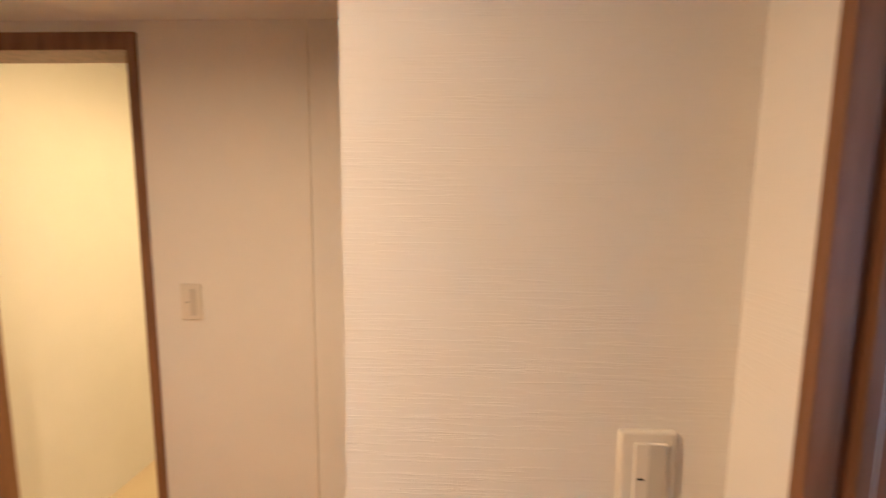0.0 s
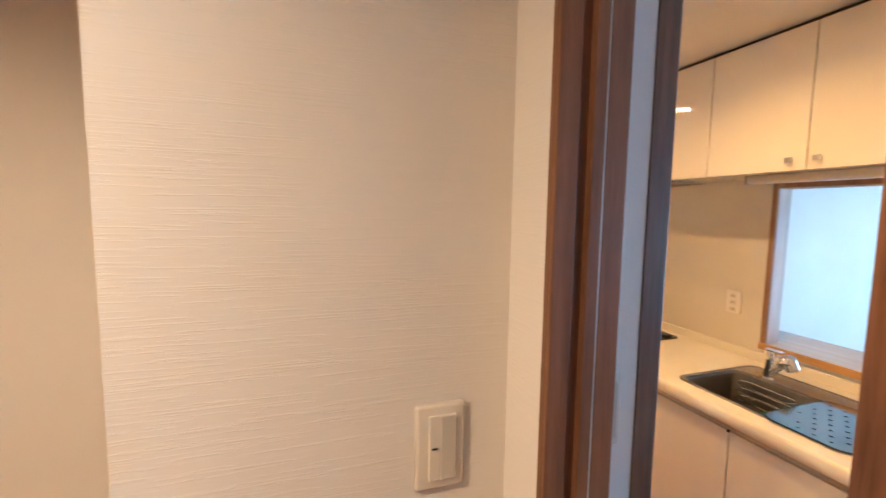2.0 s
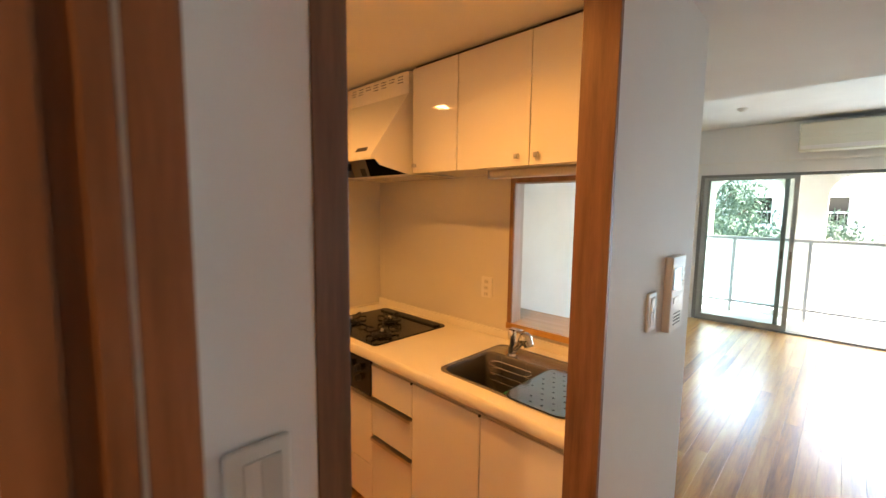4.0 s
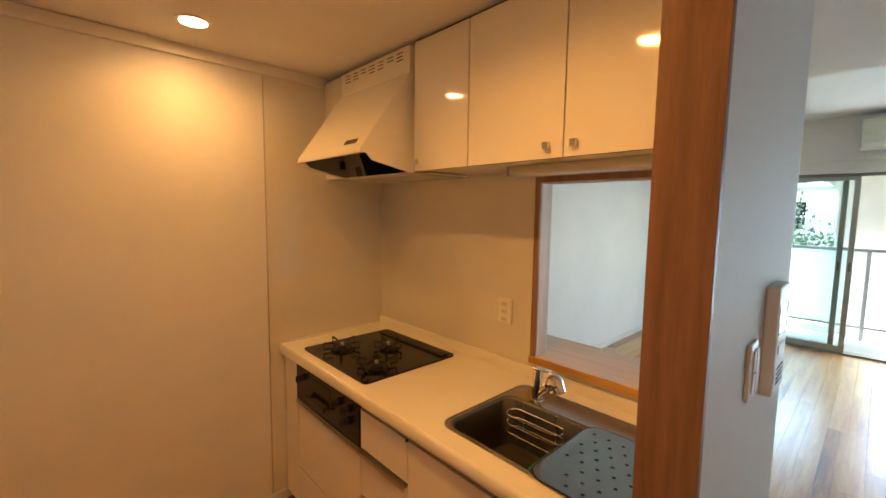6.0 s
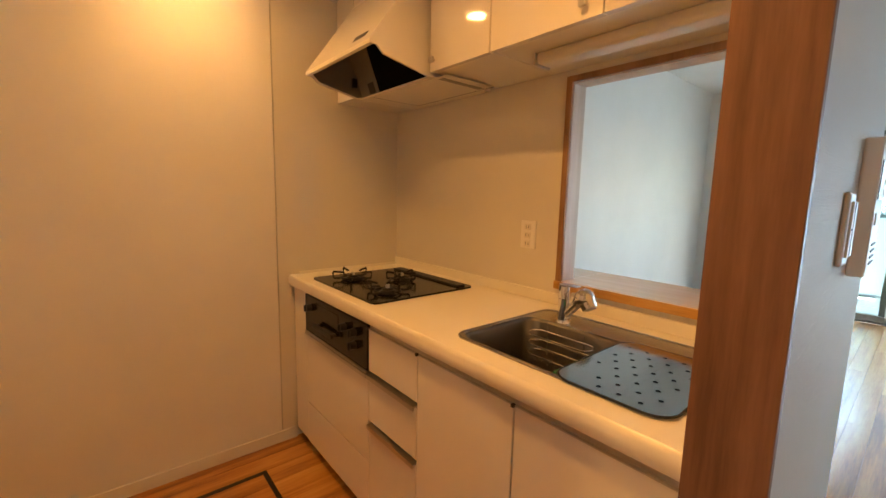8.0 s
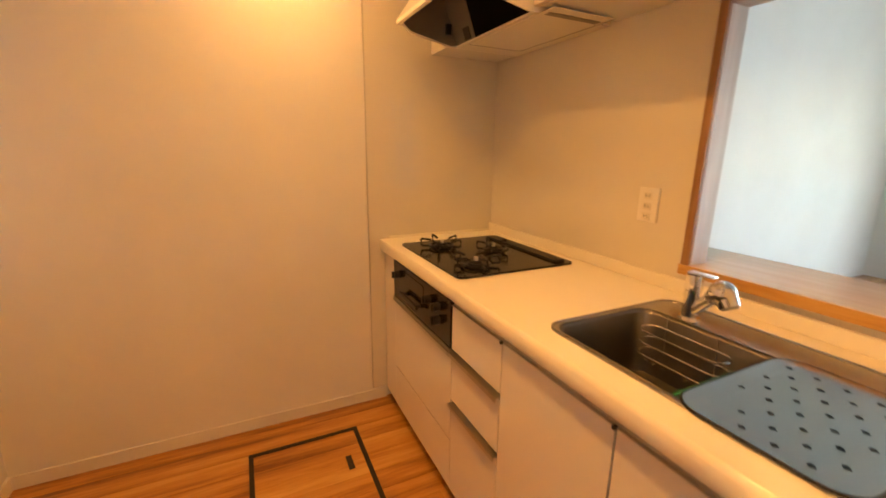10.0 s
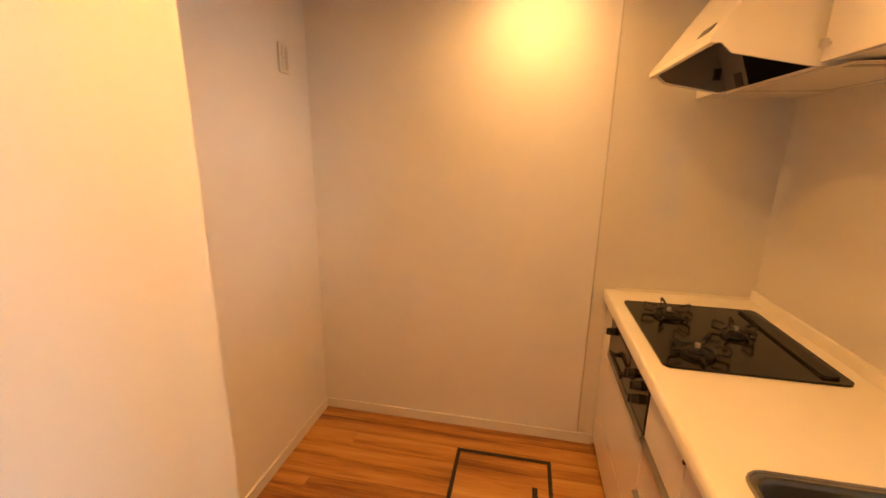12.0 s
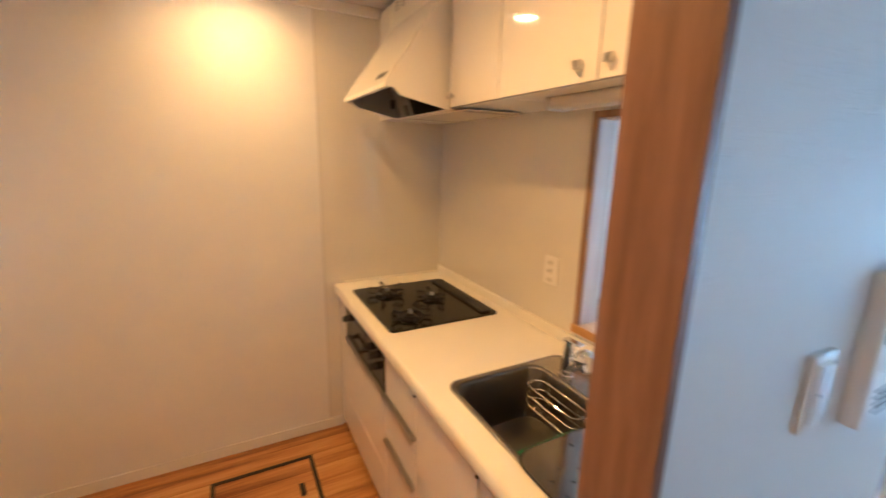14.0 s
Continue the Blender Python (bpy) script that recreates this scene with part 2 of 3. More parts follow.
def plate(bm, outer, holes, z0, z1):
    """A flat plate with holes in it."""
    edges = []
    for loop in (outer, *holes):
        vs = [bm.verts.new((x, y, z0)) for x, y in loop]
        edges += [bm.edges.new((vs[i], vs[(i + 1) % len(vs)])) for i in range(len(vs))]
    r = bmesh.ops.triangle_fill(bm, use_beauty=True, edges=edges)
    faces = [g for g in r["geom"] if isinstance(g, bmesh.types.BMFace)]
    e = bmesh.ops.extrude_face_region(bm, geom=faces)
    bmesh.ops.translate(bm, verts=[g for g in e["geom"] if isinstance(g, bmesh.types.BMVert)], vec=(0, 0, z1 - z0))
    return bm


def circle(x, y, r, n=8):
    return [(x + r * math.cos(2 * math.pi * k / n), y + r * math.sin(2 * math.pi * k / n)) for k in range(n)]


def setting(name, bm, mat, label="", category="wall"):
    return tagged(new(name, mesh_of(name, bm, mat)), label or name.replace("_", " "), category, kind="structure")


# ---- structure ----
KC, HC, LC = 2.215, 2.105, 2.61     # ceilings: kitchen and entrance side, hall, living room
WX = 7.26                           # window wall and its opening
WY0, WY1, WZ = -1.80, 1.905, 2.005

FAR, LEFT, CW = 2.73, 0.32, 2.405  # kitchen: end wall, recess wall, counter wall
tagged_floor = setting("floor", boxes((-2.6, WX, -2.0, 3.9, -0.15, -0.012)), FLOORW, "wooden floor boards with warm streaky grain", "floor")
setting("wall_kitchen_end", boxes((-0.1, 2.5, FAR, FAR + 0.1, 0, 2.6)), PLAIN, "white papered end wall of the kitchen")
setting("wall_recess", boxes((LEFT - 0.1, LEFT, 1.312, FAR, 0, 2.6)), PLAIN, "white papered side wall of the fridge recess")
setting("wall_closet", boxes((0.187, 0.668, 0.84, 1.312, 0, 2.6)), WALL, "white papered wall with horizontal textured strokes")
setting("wall_doorway", boxes((0.668, 0.755, 0.742, 0.915, 0, 2.6), (0.668, 0.755, -0.06, 0.742, 2.06, 2.6), (0.668, 0.755, -2.0, -0.06, 0, 2.6)), WALL, "white papered wall round the doorway")
setting("wall_kitchen_side", boxes((0.668, 0.912, 0.915, 1.312, 0, 2.6), (0.755, 0.903, 0.84, 0.915, 0, 2.6), (0.912, 1.704, 0.84, 0.915, 2.092, 2.6)), PLAIN, "white papered wall beside the kitchen opening")
setting("wall_intercom", boxes((1.704, 2.5, 0.84, 0.915, 0, 2.6)), WALL, "white papered wall carrying the intercom")
PY0, PY1, PZ0, PZ1 = 0.98, 1.610, 0.944, 1.655
setting("wall_counter", boxes((CW, 2.476, 0.915, PY0, 0, 2.6), (CW, 2.476, PY1, FAR, 0, 2.6), (CW, 2.476, PY0, PY1, 0, PZ0 - 0.02), (CW, 2.476, PY0, PY1, PZ1 + 0.02, 2.6)), PANEL, "cream panelled counter wall with a serving hatch")
setting("wall_hall_back", boxes((-0.685, 0.187, 1.65, 1.75, 0, 2.6), (-1.377, -0.685, 1.65, 1.75, 2.05, 2.6), (-2.6, -1.377, 1.65, 1.75, 0, 2.6)), PLAIN, "white papered hall wall")
setting("wall_hall_side", boxes((0.087, 0.187, 1.312, 1.65, 0, 2.6)), PLAIN, "white papered hall return wall")
setting("wall_room", boxes((-1.58, -1.48, 1.75, 3.9, 0, 2.6), (-1.48, -0.1, 3.8, 3.9, 0, 2.6), (-0.2, -0.1, 1.75, 3.8, 0, 2.6)), PLAIN, "cream papered wall of the lit side room")
setting("wall_hall_west", boxes((-2.6, -2.5, -2.0, 1.65, 0, 2.6)), PLAIN, "white papered hall end wall")
setting("wall_south", boxes((-2.5, WX, -2.1, -2.0, 0, 2.7)), PLAIN, "white papered long wall")
setting("wall_living_north", boxes((2.5, WX, 2.75, 2.85, 0, 2.7)), PLAIN, "white papered living room wall")
setting("wall_window", boxes((WX, WX + 0.15, WY1, 2.85, 0, 2.7), (WX, WX + 0.15, -2.1, WY0, 0, 2.7), (WX, WX + 0.15, WY0, WY1, WZ, 2.7)), PLAIN, "white papered window wall")
setting("ceiling_kitchen", boxes((0.187, 3.74, -2.0, 2.9, KC, KC + 0.5)), CEIL, "white papered ceiling", "ceiling")
setting("ceiling_hall", boxes((-2.6, 0.668, -2.0, 0.84, HC, HC + 0.12), (-2.6, 0.187, 0.84, 1.65, HC, HC + 0.12)), CEIL, "white papered hall ceiling", "ceiling")
setting("ceiling_living", boxes((3.74, WX, -2.0, 2.75, LC, LC + 0.15)), CEIL_L, "white textured living room ceiling", "ceiling")
setting("ceiling_room", boxes((-1.48, -0.2, 1.75, 3.8, 2.25, 2.35)), CEIL, "white side room ceiling", "ceiling")
setting("trim_crown", boxes((LEFT, 2.045, FAR - 0.02, FAR, 2.165, KC - 0.002), bevel=0.004), TRIM, "white ceiling trim", "trim")
setting("trim_seam", boxes((1.727, 1.732, FAR - 0.004, FAR, 0.06, 2.165)), ALU, "thin metal panel joint", "trim")
setting("wall_panel", boxes((1.732, CW, FAR - 0.003, FAR, 0.06, 2.165)), PANEL, "glossy cream kitchen panel beside the cooker", "panel")
setting("baseboard", boxes((LEFT, 1.80, FAR - 0.012, FAR - 0.0045, 0, 0.055), (LEFT, LEFT + 0.01, 1.312, FAR - 0.012, 0, 0.055), (0.187, 0.668, 0.83, 0.84, 0, 0.055), (1.706, 2.5, 0.83, 0.84, 0, 0.055), (2.5, WX, 2.74, 2.75, 0, 0.055), (-0.678, 0.087, 1.64, 1.65, 0, 0.055)), TRIM, "white baseboard", "baseboard")


# ---- frames of the openings ----
d1 = tagged(new("door_1"), "wooden door frame with a stop and pale seal", "door frame", kind="structure")
part("jamb", boxes((0.661, 0.757, 0.732, 0.742, 0, 2.06), (0.661, 0.690, 0.726, 0.732, 0, 2.06), (0.705, 0.722, 0.722, 0.732, 0, 2.06), (0.7255, 0.757, 0.724, 0.732, 0, 2.06), bevel=0.0015), JAMB, d1)
part("seal", boxes((0.7222, 0.7253, 0.7235, 0.732, 0, 2.06), bevel=0.001), PLASTIC_D, d1, "pale rubber seal strip")
part("far_jamb", boxes((0.667, 0.759, -0.06, -0.045, 0, 2.06), bevel=0.0015), JAMB, d1)
part("head", boxes((0.667, 0.759, -0.205, 0.730, 2.03, 2.06), bevel=0.0015), JAMB, d1)
d2 = tagged(new("door_2"), "plain brown wooden frame round the kitchen opening", "door frame", kind="structure")
part("jamb", boxes((0.903, 0.948, 0.838, 0.928, 0, 2.092), bevel=0.002), JAMB, d2)
part("post", boxes((1.688, 1.704, 0.834, 0.930, 0, 2.092), bevel=0.002), JAMB, d2)
part("head", boxes((0.948, 1.688, 0.836, 0.928, 2.068, 2.092), bevel=0.002), JAMB, d2)
d3 = tagged(new("door_3"), "wooden frame of the open side room doorway", "door frame", kind="structure")
part("jamb", boxes((-0.707, -0.679, 1.638, 1.76, 0, 2.068), bevel=0.002), JAMB, d3)
part("far_jamb", boxes((-1.383, -1.355, 1.638, 1.76, 0, 2.068), bevel=0.002), JAMB, d3)
part("head", boxes((-1.355, -0.707, 1.638, 1.76, 2.014, 2.068), bevel=0.002), JAMB, d3)
setting("trim_hall", boxes((-0.150, -0.140, 1.643, 1.65, 0, HC)), TRIM, "slim white vertical wall trim", "trim")
wh = tagged(new("window_2"), "serving hatch with brown wooden lining", "hatch", kind="structure")
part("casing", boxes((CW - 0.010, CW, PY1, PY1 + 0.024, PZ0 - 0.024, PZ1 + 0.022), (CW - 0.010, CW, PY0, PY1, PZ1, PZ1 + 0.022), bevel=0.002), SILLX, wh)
# Lining paler than the casing, with daylight painted into the wood.
part("lining", boxes((CW, 2.479, PY1 - 0.002, PY1 + 0.001, PZ0, PZ1), (CW, 2.479, PY0, PY1 - 0.002, PZ1 - 0.004, PZ1), (CW, 2.479, PY0 - 0.001, PY0 + 0.002, PZ0, PZ1)), LINING, wh, "wooden lining boards, paled by daylight put into their colour")
part("nosing", boxes((2.386, 2.391, PY0 - 0.03, PY1 + 0.024, PZ0 - 0.031, PZ0 - 0.001), bevel=0.001), SILL, wh, "orange-brown front edge")
# Ledge top carries the window glare as a pale wood colour.
ledge = tagged(new("window_sill", mesh_of("window_sill", boxes((2.391, 2.70, PY0 - 0.03, PY1 - 0.003, PZ0 - 0.024, PZ0), (2.4775, 2.70, PY1 - 0.003, PY1 + 0.25, PZ0 - 0.024, PZ0), bevel=0.002), LEDGE)), "wooden serving ledge, daylight glare put into its pale colour", "ledge", kind="structure")

# ---- kitchen: base units ----
FX = 1.80      # fronts
TOP = 0.772    # top of the fronts


def carcass(y0, y1, depth=2.39):
    return boxes((1.822, depth, y0 + 0.001, y0 + 0.016, 0.06, 0.772), (1.822, depth, y1 - 0.016, y1 - 0.001, 0.06, 0.772), (1.822, depth, y0 + 0.016, y1 - 0.016, 0.06, 0.076), (depth - 0.012, depth, y0 + 0.016, y1 - 0.016, 0.076, 0.772))


def front(y0, y1, z0, z1):
    return boxes((FX, FX + 0.019, y0 + 0.0015, y1 - 0.0015, z0 + 0.0015, z1 - 0.0015), bevel=0.0015)


def pull(y0, y1, z):
    """Bent metal rail on the upper edge of a front."""
    bm = bmesh.new()
    box(bm, FX - 0.012, FX + 0.018, y0 + 0.003, y1 - 0.003, z - 0.002, z + 0.001)
    box(bm, FX - 0.013, FX - 0.010, y0 + 0.003, y1 - 0.003, z - 0.014, z + 0.001)
    return bm


def plinth(y0, y1):
    return boxes((1.845, 1.857, y0, y1, 0, 0.06))


cook = thing("cooker_cabinet", (2.1, 2.28, 0), "glossy white base cabinet below the gas cooker", "cabinet", "base cabinets")
part("body", boxes((1.822, 2.39, 1.9925, 2.008, 0.06, 0.60), (1.822, 2.39, 2.550, 2.5645, 0.06, 0.60), (1.822, 2.39, 2.008, 2.55, 0.06, 0.076), (2.378, 2.39, 2.008, 2.55, 0.076, 0.60)), CARCASS, cook)
cf = part("door", front(1.991, 2.566, 0.258, 0.598), GLOSS, cook)
part("handle", pull(1.991, 2.566, 0.603), ALU, cf, "brushed metal rail handle")
part("drawer_front", front(1.991, 2.566, 0.052, 0.256), GLOSS, cook)
part("plinth", plinth(1.991, 2.566), DARKM, cook)

fil = thing("filler_panel", (1.83, 2.64, 0), "narrow white filler panel between cabinet and wall", "panel")
part("panel", boxes((FX + 0.001, FX + 0.02, 2.568, FAR - 0.014, 0.056, 0.792), bevel=0.001), GLOSS, fil)
part("plinth", plinth(2.568, FAR - 0.014), DARKM, fil)

dr = thing("drawer_cabinet", (2.1, 1.86, 0), "glossy white drawer unit with metal rail handles", "cabinet", "base cabinets")
part("body", carcass(1.696, 1.990), CARCASS, dr)
for z0, z1 in ((0.616, TOP), (0.424, 0.600), (0.052, 0.408)):
    f = part("drawer_front", front(1.696, 1.990, z0, z1), GLOSS, dr)
    if z1 < TOP:
        part("handle", pull(1.696, 1.990, z1 + 0.005), ALU, f, "brushed metal rail handle")
part("plinth", plinth(1.696, 1.990), DARKM, dr)

si = thing("sink_cabinet", (2.1, 1.34, 0), "glossy white two-door cabinet below the sink", "cabinet", "base cabinets")
part("body", carcass(0.935, 1.695), CARCASS, si)
part("door", front(1.319, 1.695, 0.052, TOP), GLOSS, si)
part("door", front(0.935, 1.317, 0.052, TOP), GLOSS, si)
part("plinth", plinth(0.935, 1.695), DARKM, si)
part("end_filler", boxes((FX + 0.001, FX + 0.02, 0.916, 0.934, 0.056, TOP), bevel=0.001), GLOSS, si)

rail = thing("grip_channel", (1.82, 1.5, 0.78), "dark metal grip channel under the worktop edge", "channel")
part("channel", boxes((1.806, 1.821, 0.918, 1.990, 0.773, 0.798), (1.797, 1.806, 0.918, 1.990, 0.772, 0.7745)), ALU, rail)
clip = part("clip", boxes((1.791, 1.800, 1.314, 1.322, 0.770, 0.778), bevel=0.001), DARKM, rail, "small dark joint clip")
again(clip, 0, 0.376, 0)
again(clip, 0, 0.673, 0)

# worktop with the sink cut out
SX0, SX1, SY0, SY1 = 1.852, 2.318, 1.012, 1.604
wt = thing("worktop", (2.1, 1.85, 0.8), "cream solid-surface worktop with a rounded front edge", "worktop")
bm = plate(bmesh.new(), [(1.777, 0.918), (CW - 0.001, 0.918), (CW - 0.001, FAR - 0.006), (1.777, FAR - 0.006)], [list(reversed(rounded(SX0 + 0.006, SX1 - 0.006, SY0 + 0.006, SY1 - 0.006, 0.045)))], 0.799, 0.85)
bmesh.ops.recalc_face_normals(bm, faces=bm.faces)
nose = [e for e in bm.edges if all(abs(v.co.x - 1.777) < 1e-4 for v in e.verts) and abs(e.verts[0].co.z - e.verts[1].co.z) < 1e-4]
bmesh.ops.bevel(bm, geom=nose, offset=0.012, segments=5, profile=0.5, affect="EDGES")
part("slab", bm, COUNTER, wt, smooth=True)
part("upstand", boxes((CW - 0.016, CW - 0.001, 0.918, FAR - 0.006, 0.85, 0.893), bevel=0.004), COUNTER, wt)
part("side_upstand", boxes((1.83, CW - 0.017, FAR - 0.012, FAR - 0.006, 0.85, 0.862), bevel=0.002), COUNTER, wt)

# ---- gas cooker ----
hob = thing("gas_cooker", (2.08, 2.28, 0.85), "black glass three-burner gas cooker with a front grill", "cooker")
bm = plate(bmesh.new(), rounded(1.830, 2.332, 2.006, 2.564, 0.024), [], 0.8505, 0.858)
part("glass_top", bm, BLACKG, hob)
bm = prism(bmesh.new(), rounded(2.258, 2.304, 2.030, 2.530, 0.006), 0.858, 0.866)
for k in range(22):
    box(bm, 2.268, 2.294, 2.045 + k * 0.0215, 2.051 + k * 0.0215, 0.866, 0.8665)
part("exhaust_grille", bm, BLACKM, hob, "black slotted exhaust grille")


def burner(x, y, r, turn):
    bm = bmesh.new()
    cylinder(bm, (x, y, 0.858), (x, y, 0.863), r * 0.62, r * 0.57, 28)
    bn = part("burner", bm, BLACKM, hob, smooth=True)
    bm = bmesh.new()
    cylinder(bm, (x, y, 0.862), (x, y, 0.872), r * 0.40, r * 0.38, 24)
    cylinder(bm, (x, y, 0.872), (x, y, 0.880), r * 0.30, r * 0.26, 24)
    part("burner_cap", bm, BLACKM, bn, "dark metal burner cap", True)
    bm = bmesh.new()
    cylinder(bm, (x, y, 0.880), (x, y, 0.893), 0.009, 0.008, 14)
    part("sensor", bm, STEEL, bn, "small steel heat sensor", True)
    bm = bmesh.new()
    tube(bm, [(px, py, 0.868) for px, py in circle(x, y, r * 0.66, 28)], 0.0045, 8, True)
    part("trivet_ring", bm, BLACKM, bn, smooth=True)
    for k in range(5):
        a = radians(turn + 72 * k)
        c, s = math.cos(a), math.sin(a)
        pts = [(r * 0.66, 0.868), (r * 1.08, 0.869), (r * 1.13, 0.873), (r * 1.16, 0.893), (r * 1.12, 0.899), (r * 0.80, 0.896), (r * 0.58, 0.893)]
        bm = tube(bmesh.new(), [(x + c * q, y + s * q, z) for q, z in pts], 0.0048, 8)
        part("trivet_arm", bm, BLACKM, bn, smooth=True)


burner(1.965, 2.420, 0.078, 20)
burner(1.955, 2.110, 0.078, 50)
burner(2.138, 2.280, 0.060, 10)
gp = part("grill_panel", boxes((1.796, 1.815, 1.992, 2.566, 0.613, 0.786), bevel=0.003), BLACKG, hob, "black glass grill front")
part("grill_handle", boxes((1.768, 1.780, 2.235, 2.425, 0.665, 0.685), (1.780, 1.797, 2.245, 2.262, 0.668, 0.682), (1.780, 1.797, 2.398, 2.415, 0.668, 0.682), bevel=0.004, seg=3), BLACKM, gp)
part("grill_window", boxes((1.7945, 1.797, 2.225, 2.435, 0.700, 0.765), bevel=0.001), BLACKG, gp)
part("grill_trim", boxes((1.790, 1.797, 1.992, 2.566, 0.607, 0.614), bevel=0.001), ALU, gp, "thin metal trim")
for y in (2.50, 2.165, 2.085):
    for z in ((0.735, 0.685) if y == 2.085 else (0.735,)):
        bm = cylinder(bmesh.new(), (1.797, y, z), (1.772, y, z), 0.017, 0.015, 20)
        box(bm, 1.764, 1.774, y - 0.004, y + 0.004, z - 0.014, z + 0.014)
        part("knob", bm, BLACKM, gp, smooth=True)

# ---- sink ----
sk = thing("sink", (2.09, 1.35, 0.66), "brushed stainless steel kitchen sink", "sink")
BX0, BX1, BY0, BY1 = 1.867, 2.195, 1.030, 1.587
bm = plate(bmesh.new(), rounded(SX0, SX1, SY0, SY1, 0.05), [list(reversed(rounded(BX0, BX1, BY0, BY1, 0.045)))], 0.8505, 0.853)
part("rim", bm, RIMM, sk)
bm = bmesh.new()
tube(bm, [(x, y, 0.8525) for x, y in rounded(SX0 + 0.004, SX1 - 0.004, SY0 + 0.004, SY1 - 0.004, 0.046)], 0.0035, 8, True)
part("rim_bead", bm, RIMM, sk, smooth=True)
bm = bmesh.new()
levels = [(0.0, 0.852, 0.045), (0.006, 0.842, 0.045), (0.012, 0.70, 0.05), (0.02, 0.678, 0.052), (0.045, 0.668, 0.05)]
rings = [[bm.verts.new((x, y, z)) for x, y in rounded(BX0 + i, BX1 - i, BY0 + i, BY1 - i, r)] for i, z, r in levels]
for u, w in zip(rings, rings[1:]):
    for k in range(len(u)):
        bm.faces.new((u[k], u[(k + 1) % len(u)], w[(k + 1) % len(u)], w[k]))
bm.faces.new(rings[-1])
# The shade inside the basin comes from its darkened steel colour.
bas = part("basin", bm, SINK_SHADED, sk, "deep steel basin", True)
sol = bas.modifiers.new("thickness", "SOLIDIFY")
sol.thickness, sol.offset = 0.0015, 1
part("overflow", boxes((2.178, 2.1835, 1.235, 1.305, 0.795, 0.815), (2.178, 2.1835, 1.235, 1.305, 0.775, 0.788)), DARKM, bas, "dark overflow slots")
bm = cylinder(bmesh.new(), (2.04, 1.21, 0.6685), (2.04, 1.21, 0.673), 0.055, 0.05, 28)
part("drain", bm, SINK_SHADED, bas, smooth=True)

pl = thing("drainer_plate", (2.06, 1.19, 0.853), "pale steel drainer plate with round holes, laid over the sink", "drainer plate")
holes = []
for j in range(9):
    for i in range(5):
        hx, hy = (1.918 if j % 2 == 0 else 1.878) + i * 0.0801, 1.2250 - j * 0.0222
        if hx < 2.19 and not (hx < 1.97 and hy > 1.19):
            holes.append(list(reversed(circle(hx, hy, 0.0052, 10))))
bm = plate(bmesh.new(), rounded(1.848, 2.212, 1.004, 1.262, 0.050), holes, 0.8555, 0.8580)
PLATE = grain_paint("polished steel plate", (0.36, 0.36, 0.35), 0.12, 160, 0.05, 0.02, metal=1.0)
part("plate", bm, PLATE, pl)
bm = tube(bmesh.new(), [(x, y, 0.8560) for x, y in rounded(1.849, 2.211, 1.005, 1.261, 0.049)], 0.0028, 8, True)
part("edge_bead", bm, BLACKM, pl, "black rubber edging", True)
GREEN = grain_paint("green plastic", (0.02, 0.22, 0.08), 0.4, 60, 0.05, 0.02)
bm = boxes((1.872, 2.05, 1.262, 1.268, 0.848, 0.8545))
for v in bm.verts:
    if v.co.x < 1.9 and v.co.z < 0.85:
        v.co.z, v.co.y = 0.815, v.co.y + 0.012
part("edge_strip", bm, GREEN, pl, "green plastic edge strip")

rk = thing("wire_rack", (2.15, 1.47, 0.74), "steel wire rack hung on the sink wall", "rack")
for z in (0.822, 0.790, 0.758):
    part("wire_loop", tube(bmesh.new(), [(x, y, z) for x, y in rounded(2.112, 2.176, 1.325, 1.540, 0.028, 5)], 0.0022, 7, True), CHROME, rk, smooth=True)
for y in (1.37, 1.50):
    part("upright", tube(bmesh.new(), [(2.178, y, 0.852), (2.178, y, 0.744), (2.118, y, 0.744)], 0.0022, 7), CHROME, rk, smooth=True)
for k in range(7):
    part("base_wire", tube(bmesh.new(), [(2.118, 1.345 + k * 0.028, 0.742), (2.176, 1.345 + k * 0.028, 0.742)], 0.002, 6), CHROME, rk, smooth=True)

fx, fy = 2.226, 1.478
fa = thing("faucet", (fx, fy, 0.853), "chrome single-lever kitchen faucet with pull-out head", "faucet")
bm = cylinder(bmesh.new(), (fx, fy, 0.853), (fx, fy, 0.860), 0.026, 0.0245)
cylinder(bm, (fx, fy, 0.860), (fx, fy, 0.930), 0.0195, 0.0195)
cylinder(bm, (fx, fy, 0.932), (fx, fy, 0.972), 0.0205, 0.0195)
part("column", bm, CHROME, fa, smooth=True)
bm = bmesh.new()
box(bm, fx - 0.012, fx + 0.012, fy - 0.050, fy + 0.016, 0.9735, 0.9785, bevel=0.002)
part("lever", bm, CHROME, fa, "flat chrome lever")
bm = tube(bmesh.new(), [(fx, fy - 0.004, 0.874), (fx - 0.004, fy - 0.030, 0.903), (fx - 0.010, fy - 0.060, 0.934)], 0.0150, 14)
part("spout", bm, CHROME, fa, smooth=True)
bm = bmesh.new()
cylinder(bm, (fx - 0.009, fy - 0.052, 0.926), (fx - 0.012, fy - 0.070, 0.944), 0.0175, 0.028, 28)
bmesh.ops.create_uvsphere(bm, u_segments=28, v_segments=16, radius=0.031, matrix=Matrix.Translation((fx - 0.013, fy - 0.078, 0.948)))
cylinder(bm, (fx - 0.014, fy - 0.086, 0.942), (fx - 0.016, fy - 0.100, 0.921), 0.026, 0.023, 24)
part("spray_head", bm, CHROME, fa, smooth=True)
bm = cylinder(bmesh.new(), (fx - 0.016, fy - 0.1003, 0.9205), (fx - 0.0163, fy - 0.1025, 0.917), 0.0185, 0.018, 24)
part("spray_face", bm, PLASTIC_D, fa, "grey spray face", True)

# ---- range hood ----
HY0, HY1 = 2.012, 2.558
